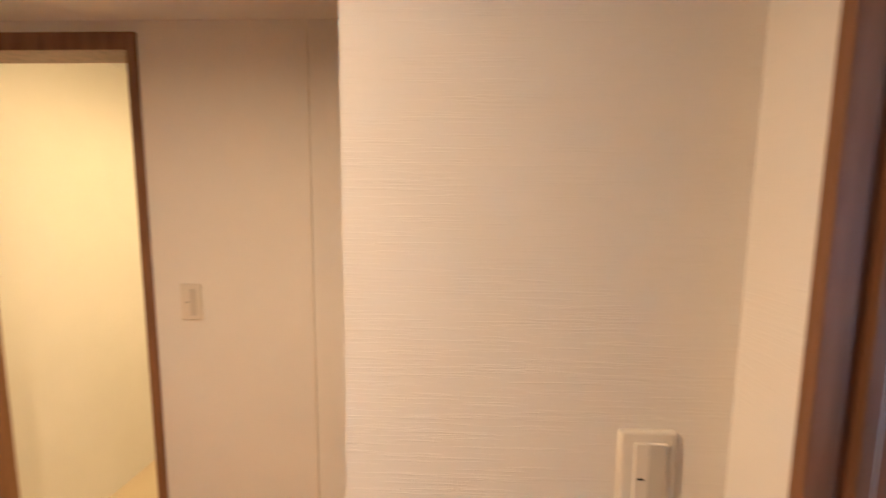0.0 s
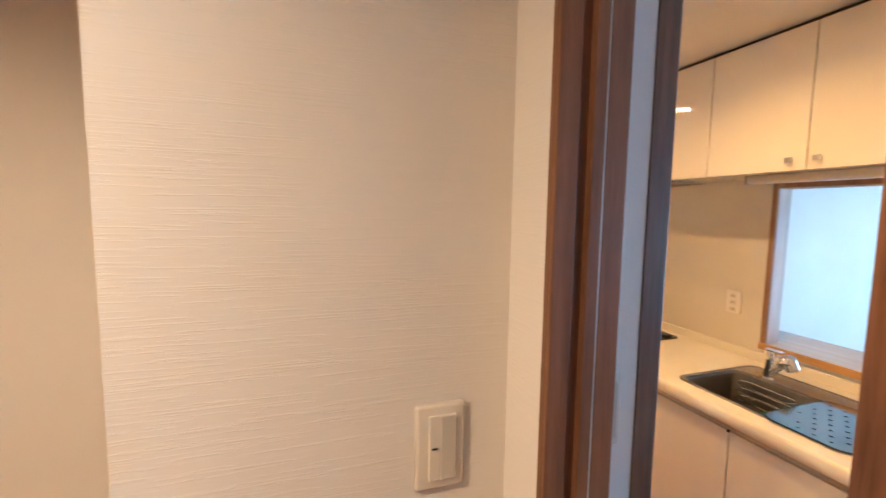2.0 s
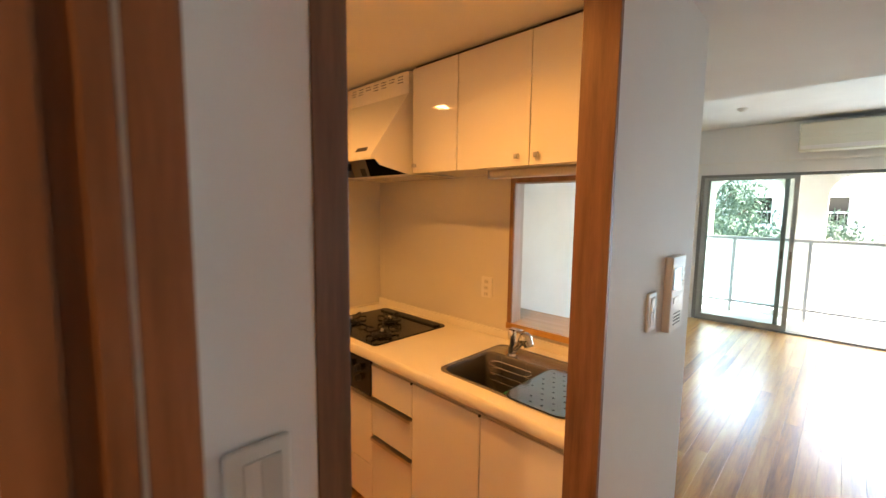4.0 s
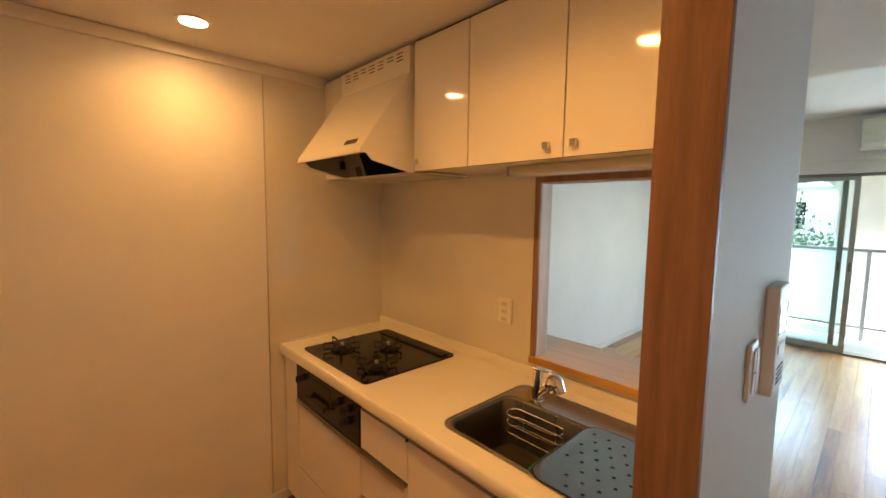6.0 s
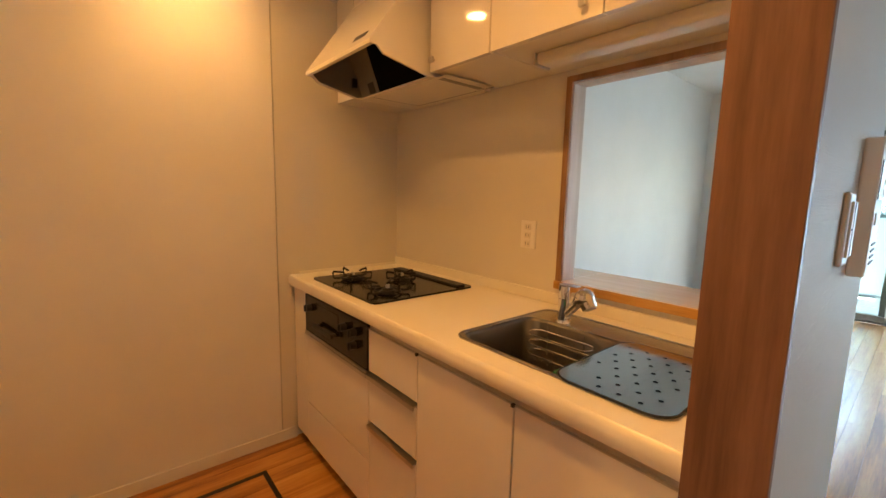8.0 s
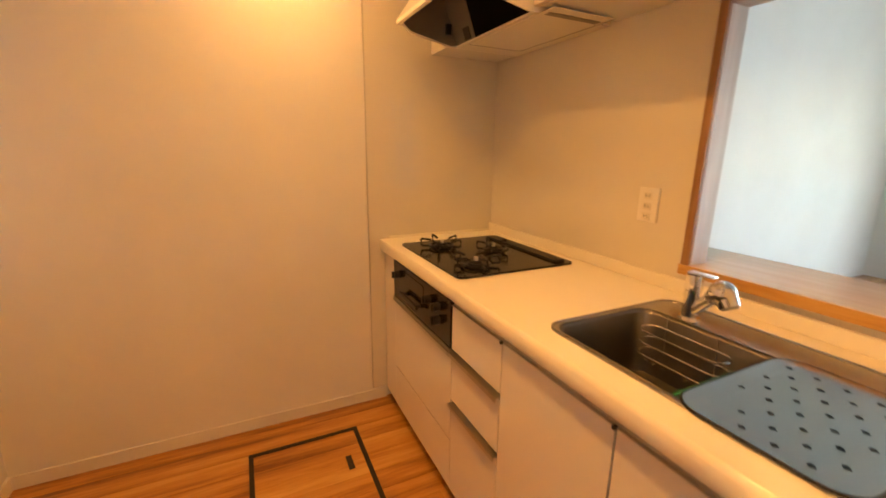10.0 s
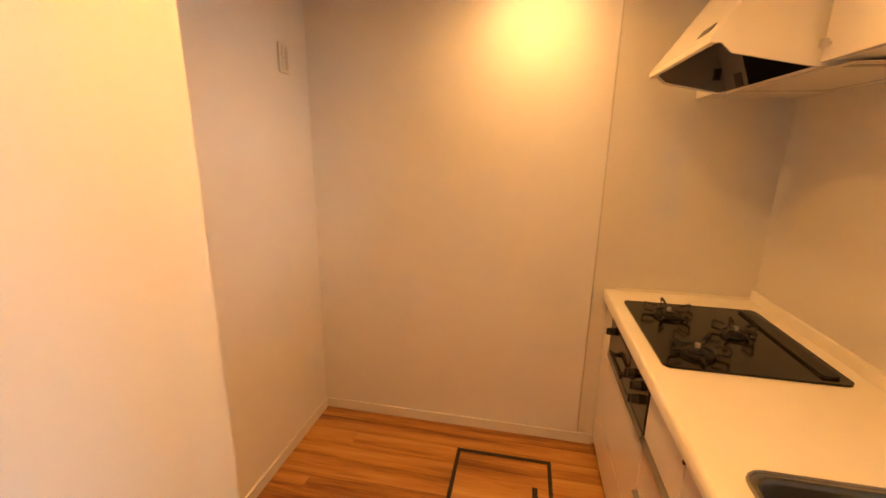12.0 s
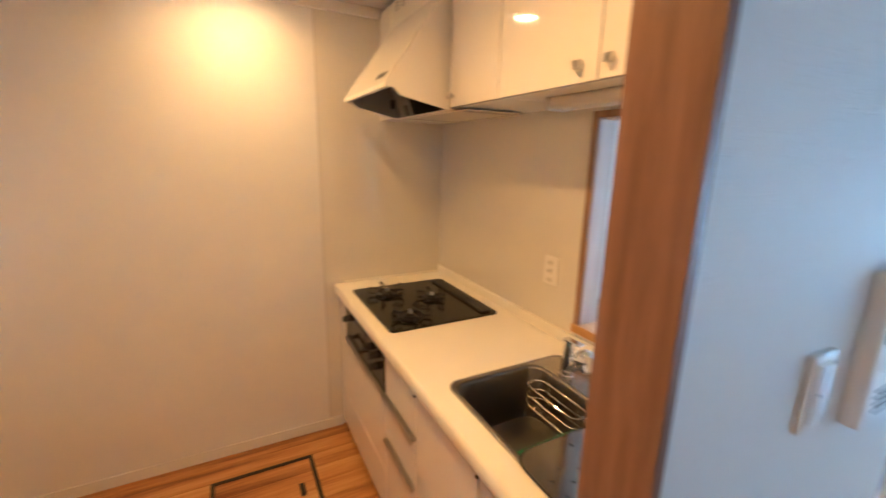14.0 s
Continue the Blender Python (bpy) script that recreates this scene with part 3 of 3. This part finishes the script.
ho = thing("range_hood", (2.2, 2.29, 1.67), "white enamelled slanted range hood with dark open underside", "range hood")


def slab_y(bm, prof, y0, y1):
    """An outline in x and z, drawn out along y."""
    a = [bm.verts.new((x, y0, z)) for x, z in prof]
    c = [bm.verts.new((x, y1, z)) for x, z in prof]
    n = len(prof)
    bm.faces.new(a)
    bm.faces.new(list(reversed(c)))
    for i in range(n):
        bm.faces.new((a[i], c[i], c[(i + 1) % n], a[(i + 1) % n]))
    return bm


side = [(1.820, 1.764), (2.050, 2.088), (2.050, 2.196), (2.40, 2.196), (2.40, 1.690), (2.06, 1.690), (1.872, 1.726), (1.846, 1.750), (1.822, 1.752)]
part("side_panel", slab_y(bmesh.new(), side, HY0, HY0 + 0.008), HOODP, ho)
part("side_panel", slab_y(bmesh.new(), side, HY1 - 0.008, HY1), HOODP, ho)
part("front_panel", slab_y(bmesh.new(), [(1.818, 1.750), (1.818, 1.765), (2.049, 2.090), (2.060, 2.082), (1.834, 1.763), (1.834, 1.750)], HY0 + 0.0005, HY1 - 0.0005), HOODP, ho)
vp = part("vent_panel", boxes((2.049, 2.060, HY0 + 0.0005, HY1 - 0.0005, 2.088, 2.196)), HOODP, ho)
for k in range(7):
    for z in (2.176, 2.162, 2.148):
        if not (z == 2.148 and k in (1, 4)):
            y = 2.056 + k * 0.069
            part("vent_slot", boxes((2.0475, 2.0496, y, y + 0.042, z, z + 0.0032)), DARKM, vp)
part("top_panel", boxes((2.066, 2.40, HY0 + 0.008, HY1 - 0.008, 2.186, 2.196)), HOODP, ho)
part("rear_plate", boxes((2.085, 2.40, HY0 + 0.008, HY1 - 0.008, 1.691, 1.699)), HOODP, ho)
part("filter", slab_y(bmesh.new(), [(2.090, 1.692), (2.090, 1.702), (1.985, 1.985), (1.977, 1.982)], HY0 + 0.009, 2.392), FILTER, ho, "black grease filter")
inner = part("inner_panel", slab_y(bmesh.new(), [(2.088, 1.691), (2.088, 1.702), (1.983, 1.985), (1.975, 1.981)], 2.392, HY1 - 0.012), GREYM, ho, "grey metal inner panel")
part("notch", slab_y(bmesh.new(), [(2.0795, 1.700), (2.0815, 1.702), (2.0655, 1.745), (2.0635, 1.743)], 2.415, 2.462), DARKM, inner)
part("side_liner", slab_y(bmesh.new(), [(1.842, 1.764), (2.040, 2.045), (2.085, 2.045), (2.085, 1.700), (2.06, 1.695), (1.876, 1.732), (1.850, 1.754)], HY1 - 0.0115, HY1 - 0.0082), GREYM, ho, "grey metal lining")
part("clip", boxes((2.030, 2.052, HY1 - 0.026, HY1 - 0.0116, 1.735, 1.775), bevel=0.001), BLACKM, ho)
under = part("under_plate", boxes((2.098, 2.345, 1.945, 2.455, 1.6880, 1.6905), bevel=0.0008), HOODP, ho)
part("vent_slit", boxes((2.118, 2.330, 1.986, 2.014, 1.6868, 1.6882)), GREYM, under)
part("plate_edge", boxes((2.345, 2.3475, 1.945, 2.455, 1.6875, 1.6905), (2.098, 2.345, 2.455, 2.4575, 1.6875, 1.6905)), DARKM, under)
bp = slab_y(bmesh.new(), [(1.8345, 1.7910), (1.8365, 1.7915), (1.8505, 1.8110), (1.8485, 1.8115)], 2.075, 2.165)
part("button_plate", bp, FRAMED, ho, "small bronze button plate")
bx = thing("hood_filler", (2.2, 2.64, 1.67), "white box between range hood and wall", "filler box")
part("box", boxes((2.045, 2.40, HY1 + 0.002, FAR - 0.005, 1.692, 2.190), bevel=0.002), HOODP, bx)

# ---- wall cabinets ----
CX, CZ0, CZ1 = 2.053, 1.695, 2.200


def wall_cabinet(y0, y1, doors, label):
    u = thing("wall_cabinet", (2.23, (y0 + y1) / 2, CZ0), label, "cabinet", "wall cabinets")
    part("body", boxes((CX + 0.021, CW - 0.003, y0 + 0.001, y0 + 0.017, CZ0 + 0.004, CZ1), (CX + 0.021, CW - 0.003, y1 - 0.017, y1 - 0.001, CZ0 + 0.004, CZ1), (CX + 0.021, CW - 0.003, y0 + 0.017, y1 - 0.017, CZ0 + 0.004, CZ0 + 0.02), (CX + 0.021, CW - 0.003, y0 + 0.017, y1 - 0.017, CZ1 - 0.016, CZ1)), CARCASS, u)
    for a, c, ky in doors:
        d = part("door", boxes((CX, CX + 0.02, a + 0.002, c - 0.002, CZ0, CZ1 - 0.004), bevel=0.0015), GLOSS, u)
        bm = boxes((CX - 0.020, CX - 0.008, ky - 0.010, ky + 0.010, 1.722, 1.741), bevel=0.002)
        cylinder(bm, (CX - 0.009, ky, 1.7315), (CX + 0.001, ky, 1.7315), 0.005, 0.005, 10)
        part("knob", bm, STEEL, d, "small square steel knob")


wall_cabinet(1.688, 1.988, [(1.688, 1.988, 1.963)], "single-door glossy white wall cabinet beside the hood")
wall_cabinet(0.930, 1.686, [(1.310, 1.686, 1.360), (0.930, 1.310, 1.272)], "two-door glossy white wall cabinet with steel knobs")
# Dark filler added for the shade between cabinet tops and ceiling.
setting("trim_cabinet_top", boxes((2.075, CW, 0.92, 1.988, CZ1 + 0.001, KC - 0.001)), DARKM, "dark filler strip that paints the shade in the gap above the wall cabinets", "trim")
ul = thing("cabinet_light", (2.21, 1.35, 1.65), "slim white lamp bar under the wall cabinets, off", "lamp bar")
bm = bmesh.new()
box(bm, 2.172, 2.248, 0.98, 1.600, 1.664, 1.700, bevel=0.014, seg=4)
part("cover", bm, PLASTIC, ul, smooth=True)
part("end_cap", boxes((2.170, 2.250, 1.600, 1.607, 1.662, 1.700), bevel=0.003), PLASTIC_D, ul)


# ---- plates on the walls ----
def wide_switch(label, m):
    s = thing("light_switch", (0, 0, 0), label, "switch", "light switches")
    part("frame", boxes((-0.035, 0.035, -0.009, 0.0, -0.061, 0.061), bevel=0.006, seg=3), PLASTIC, s, smooth=True)
    part("rocker", boxes((-0.017, 0.022, -0.0125, -0.008, -0.046, 0.046), bevel=0.0015), PLASTIC, s)
    part("key_half", boxes((0.0, 0.0215, -0.0135, -0.0124, -0.045, 0.045), bevel=0.0008), PLASTIC_D, s, "greyer half of the rocker key")
    part("indicator", boxes((-0.013, -0.005, -0.0135, -0.0123, -0.001, 0.0015)), DARKM, s, "small dark indicator slit")
    s.matrix_basis = m
    return s


sw = wide_switch("ivory wide rocker switch with a small indicator", pose(0.565, 0.84, 1.213))
copy_thing(sw, pose(0.834, 0.84, 1.225))
copy_thing(sw, pose(-0.551, 1.65, 1.219))
copy_thing(sw, pose(2.035, 0.84, 1.212))
copy_thing(sw, pose(LEFT, 2.522, 1.847, 0, 0, 90))

ou = thing("power_outlet", (CW, 1.792, 1.10), "ivory wall outlet with three sockets", "outlet")
part("plate", boxes((CW - 0.008, CW, 1.738, 1.810, 1.048, 1.160), bevel=0.003), TRIM, ou)
sock = part("socket", boxes((CW - 0.010, CW - 0.007, 1.761, 1.791, 1.122, 1.145), bevel=0.002), PLASTIC, ou)
slot = part("slots", boxes((CW - 0.0105, CW - 0.0095, 1.769, 1.771, 1.129, 1.139), (CW - 0.0105, CW - 0.0095, 1.781, 1.783, 1.129, 1.139)), DARKM, ou)
for k in (1, 2):
    again(sock, 0, 0, -0.0335 * k)
    again(slot, 0, 0, -0.0335 * k)

ic = thing("intercom", (2.235, 0.84, 1.118), "white wall intercom with a small screen", "intercom")
part("case", boxes((2.165, 2.308, 0.814, 0.84, 1.118, 1.374), bevel=0.005, seg=3), TRIM, ic, smooth=True)
part("screen", boxes((2.180, 2.262, 0.8125, 0.8145, 1.262, 1.335), bevel=0.001), BLACKG, ic, "dark intercom screen")
for k in range(3):
    part("button", boxes((2.270, 2.296, 0.8115, 0.8145, 1.268 + 0.024 * k, 1.284 + 0.024 * k), bevel=0.001), PLASTIC_D, ic)
part("talk_button", boxes((2.190, 2.250, 0.8115, 0.8145, 1.215, 1.238), bevel=0.002), PLASTIC, ic)
part("speaker_grille", boxes(*[(2.200, 2.275, 0.8125, 0.8145, 1.140 + 0.012 * k, 1.144 + 0.012 * k) for k in range(4)]), DARKM, ic)


# ---- downlights ----
def downlight(x, y, z):
    d = thing("downlight", (x, y, z), "lit round recessed downlight with a white ring", "downlight", "ceiling downlights")
    bm = plate(bmesh.new(), circle(x, y, 0.058, 32), [list(reversed(circle(x, y, 0.046, 32)))], z - 0.006, z)
    part("ring", bm, TRIM, d)
    part("diffuser", cylinder(bmesh.new(), (x, y, z - 0.004), (x, y, z), 0.0455, seg=28), BULB, d, "glowing diffuser")


for x, y in LAMPS:
    downlight(x, y, KC)
downlight(-0.43, 0.27, HC)

# ---- floor hatch ----
fh = thing("floor_hatch", (1.383, 2.24, 0), "wooden under-floor storage hatch with dark brown frame", "floor hatch")
bm = plate(bmesh.new(), [(1.132, 1.935), (1.590, 1.935), (1.590, 2.540), (1.132, 2.540)], [[(1.150, 1.953), (1.150, 2.522), (1.572, 2.522), (1.572, 1.953)]], 0.0005, 0.005)
part("frame", bm, FRAMED, fh)
for k in range(6):
    part("board", boxes((1.1505, 1.5715, 1.9535 + k * 0.0947, 1.9535 + k * 0.0947 + 0.0940, 0.0002, 0.003), bevel=0.0008), FLOORW, fh)
part("ring_pull", boxes((1.500, 1.524, 2.285, 2.365, 0.003, 0.0045), bevel=0.001), FRAMED, fh, "dark recessed pull")

# ---- living room ----
w1 = tagged(new("window_1"), "bronze aluminium sliding balcony window, slid open", "window", kind="structure")
part("window_frame", boxes((WX + 0.04, WX + 0.14, WY1 - 0.04, WY1, 0.0, WZ), (WX + 0.04, WX + 0.14, WY0, WY0 + 0.04, 0.0, WZ), (WX + 0.04, WX + 0.14, WY0 + 0.04, WY1 - 0.04, WZ - 0.035, WZ), (WX + 0.02, WX + 0.14, WY0 + 0.04, WY1 - 0.04, 0.0, 0.02), bevel=0.002), BRONZE, w1)
for y0, y1, x in ((0.858, 1.862, WX + 0.06), (0.95, 1.840, WX + 0.10)):
    sash = part("sash", boxes((x - 0.014, x + 0.014, y0, y0 + 0.05, 0.02, WZ - 0.035), (x - 0.014, x + 0.014, y1 - 0.045, y1, 0.02, WZ - 0.035), (x - 0.014, x + 0.014, y0 + 0.05, y1 - 0.045, 0.02, 0.085), (x - 0.014, x + 0.014, y0 + 0.05, y1 - 0.045, WZ - 0.075, WZ - 0.035), bevel=0.002), SASH, w1)
    g = part("pane", boxes((x - 0.003, x + 0.003, y0 + 0.05, y1 - 0.045, 0.085, WZ - 0.075)), GLASS, sash)
    g.visible_shadow = False
    part("latch", boxes((x - 0.024, x - 0.014, y0 + 0.012, y0 + 0.035, 0.93, 1.03), bevel=0.003), GREYM, sash)
setting("trim_lintel", boxes((WX - 0.02, WX, WY0 - 0.9, 2.74, 2.135, 2.160), (WX - 0.02, WX, WY1 + 0.01, WY1 + 0.05, 0.055, 2.135), bevel=0.003), TRIM, "white trim round the window wall", "trim")
ac = thing("air_conditioner", (7.15, 0.45, 2.228), "white wall-mounted air conditioner above the window", "air conditioner")
bm = bmesh.new()
box(bm, 7.04, WX - 0.001, 0.05, 0.893, 2.228, 2.545, bevel=0.02, seg=3)
CREAM = grain_paint("yellowed plastic", (0.72, 0.70, 0.58), 0.4, 80, 0.03, 0.02)
part("body", bm, CREAM, ac, smooth=True)
part("front_flap", boxes((7.032, 7.042, 0.065, 0.878, 2.370, 2.525), bevel=0.003), CREAM, ac)
part("outlet_flap", boxes((7.034, 7.045, 0.075, 0.868, 2.245, 2.285), bevel=0.003), TRIM, ac)
part("intake", boxes((7.08, 7.23, 0.08, 0.86, 2.543, 2.549)), DARKM, ac, "dark top air intake")
de = thing("smoke_detector", (6.11, 1.306, LC), "small round white ceiling smoke detector", "smoke detector")
part("base", cylinder(bmesh.new(), (6.11, 1.306, LC - 0.012), (6.11, 1.306, LC), 0.05), TRIM, de)
part("cap", cylinder(bmesh.new(), (6.11, 1.306, LC - 0.03), (6.11, 1.306, LC - 0.012), 0.025, 0.035), TRIM, de)

# ---- balcony and outside ----
setting("ground", boxes((-400, 900, -600, 600, -6.2, -6.0)), grain_paint("ground", (0.09, 0.10, 0.06), 0.9, 3, 0.3, 0.2), "distant grassy ground", "ground")
setting("balcony_floor", boxes((WX + 0.151, 8.82, -3.2, 3.6, -0.22, -0.06)), CONC, "pale concrete balcony floor", "balcony")
setting("balcony_ceiling", boxes((WX + 0.151, 8.82, -3.2, 3.6, 2.42, 2.6)), RENDER_W, "white balcony ceiling", "ceiling")


def arch(y0, y1, z0, z1, r):
    return [(y1, z0), (y1, z1 - r)] + [(y1 - r + r * math.cos(radians(a)), z1 - r + r * math.sin(radians(a))) for a in range(10, 81, 10)] + [(y1 - r, z1), (y0 + r, z1)] + [(y0 + r - r * math.sin(radians(a)), z1 - r + r * math.cos(radians(a))) for a in range(10, 81, 10)] + [(y0, z1 - r), (y0, z0)]


bm = plate(bmesh.new(), [(-3.2, -0.3), (3.6, -0.3), (3.6, 2.9), (-3.2, 2.9)], [list(reversed(arch(a, c, 0.02, 2.05, 0.30))) for a, c in ((1.10, 2.02), (-1.0, 0.62), (-2.9, -1.35))], 0.0, 0.18)
bmesh.ops.transform(bm, matrix=Matrix(((0, 0, 1, 8.66), (1, 0, 0, 0), (0, 1, 0, 0), (0, 0, 0, 1))), verts=bm.verts)
setting("balcony_wall", bm, RENDER_W, "white rendered balcony wall with arched openings", "wall")
ra = thing("balcony_railing", (8.45, 0.5, 0), "metal balcony railing with frosted white panels", "railing")
part("top_rail", boxes((8.42, 8.48, -3.0, 3.4, 1.095, 1.135), bevel=0.004), RAILM, ra)
part("bottom_rail", boxes((8.435, 8.465, -3.0, 3.4, 0.10, 0.13), bevel=0.003), RAILM, ra)
for k in range(8):
    y = -2.81 + k * 0.89
    part("post", boxes((8.43, 8.47, y - 0.02, y + 0.02, -0.06, 1.095), bevel=0.003), RAILM, ra)
    if k < 7:
        part("panel", boxes((8.446, 8.454, y + 0.024, y + 0.866, 0.132, 1.093)), FROST, ra)

LEAF = material("leaves", (0.06, 0.12, 0.03), 0.6)
n, l, b = nodes_of(LEAF)
geo = n.new("ShaderNodeNewGeometry")
l.new(ramp(LEAF, geo.outputs["Random Per Island"], [(0.0, (0.040, 0.075, 0.045)), (0.6, (0.070, 0.115, 0.065)), (1.0, (0.10, 0.15, 0.085))]), b.inputs["Base Color"])
BARK = grain_paint("bark", (0.12, 0.085, 0.06), 0.9, 30, 0.2, 0.5)


def tree(x, y, h, r, seed, label):
    rng = random.Random(seed)
    t = thing("tree", (x, y, -6.0), label, "tree", "garden trees")
    bm = cylinder(bmesh.new(), (x, y, -6.0), (x, y, -6.0 + h * 0.75), 0.16, 0.06, 12)
    tips = []
    for k in range(16):
        a, z = rng.uniform(0, 6.28), rng.uniform(0.35, 0.9) * h - 6.0
        q = rng.uniform(0.35, 0.9) * r
        tip = (x + q * math.cos(a), y + q * math.sin(a), z + rng.uniform(0.2, 0.8))
        tube(bm, [(x, y, z - 0.5), ((x + tip[0]) / 2, (y + tip[1]) / 2, z), tip], 0.035, 6)
        tips.append(tip)
    part("trunk", bm, BARK, t)
    verts, faces = [], []
    for tip in tips:
        for k in range(620):
            c = Vector(tip) + Vector((rng.gauss(0, r * 0.26), rng.gauss(0, r * 0.26), rng.gauss(0, h * 0.07)))
            q = Euler((rng.uniform(0, 6), rng.uniform(0, 6), rng.uniform(0, 6))).to_matrix()
            s = rng.uniform(0.05, 0.10)
            i = len(verts)
            verts += [c + q @ Vector(v) for v in ((-s, 0, 0), (0, -s * 0.5, 0.01), (s, 0, 0), (0, s * 0.5, 0.01))]
            faces.append((i, i + 1, i + 2, i + 3))
    me = bpy.data.meshes.new("crown")
    me.from_pydata([tuple(v) for v in verts], [], faces)
    me.materials.append(LEAF)
    o = new("crown", me)
    o.parent, o.matrix_parent_inverse = t, t.matrix_basis.inverted()


tree(22.0, 4.7, 9.6, 1.5, 1, "tall feathery green tree with an open crown")
tree(19.0, 3.7, 6.9, 1.7, 2, "leafy green shrub-like tree with a low round crown")
tree(20.0, 1.9, 6.6, 1.6, 3, "leafy green low tree with a wide crown")
tree(19.5, -0.6, 6.5, 1.8, 4, "leafy green tree with a low dense crown")
tree(21.0, -3.2, 6.7, 1.9, 5, "leafy green low tree beside the apartment building")

ROOF = grain_paint("roof", (0.20, 0.19, 0.19), 0.7, 20, 0.1, 0.1)
ap = thing("apartment_building", (38, 0, -6), "white apartment building with railed balconies", "building")
part("wall", boxes((36, 46, -16, 7, -6, 6.4)), RENDER_W, ap)
part("roof", boxes((35.6, 46.4, -16.4, 7.4, 6.4, 6.8)), ROOF, ap)
for fl in range(4):
    z = -5.4 + fl * 2.95
    for k in range(6):
        y = -14.5 + k * 3.7
        w = part("window", boxes((35.93, 36.01, y, y + 1.7, z + 0.1, z + 2.0)), TRIM, ap)
        part("pane", boxes((35.90, 35.94, y + 0.08, y + 1.62, z + 0.18, z + 1.92)), BLACKG, w)
    bl = part("balcony", boxes((34.6, 36, -15.8, 6.8, z - 0.15, z), (34.6, 34.68, -15.8, 6.8, z + 0.95, z + 1.03)), RENDER_W, ap)
    part("railing", boxes(*[(34.62, 34.65, -15.7 + 0.3 * q, -15.66 + 0.3 * q, z, z + 0.95) for q in range(75)]), GREYM, bl)
    part("column", boxes(*[(34.6, 34.9, -15.8 + 7.5 * q, -15.4 + 7.5 * q, z, z + 2.8) for q in range(4)]), RENDER_W, bl)

# ---- floor boards ----
floor_ob = tagged_floor
WID, LEN = 0.1010, 1.818
made = {}
rng = random.Random(7)
y = -2.0
while y < 2.74:
    x = -2.6 - rng.uniform(0, LEN)
    while x < WX:
        x0, x1 = max(x, -2.6), min(x + LEN, WX + 0.02)
        if x1 - x0 > 0.02 and not (y > 0.96 and x1 < -0.7):
            key = round(x1 - x0, 2)
            if key not in made:
                bm = boxes((0, key - 0.0008, 0, WID - 0.0007, -0.012, 0.0))
                top = [e for e in bm.edges if all(v.co.z > -0.001 for v in e.verts)]
                bmesh.ops.bevel(bm, geom=top, offset=0.0008, segments=1, affect="EDGES")
                made[key] = mesh_of("plank", bm, FLOORW)
            p = new("plank", made[key])
            p.parent = floor_ob
            p.location = (x0, y, 0)
        x += LEN
    y += WID
setting("floor_room", boxes((-1.48, -0.2, 1.65, 3.8, -0.012, 0.002)), grain_paint("pale vinyl", (0.62, 0.52, 0.36), 0.4, 60, 0.04, 0.05), "pale beige vinyl floor of the side room", "floor")
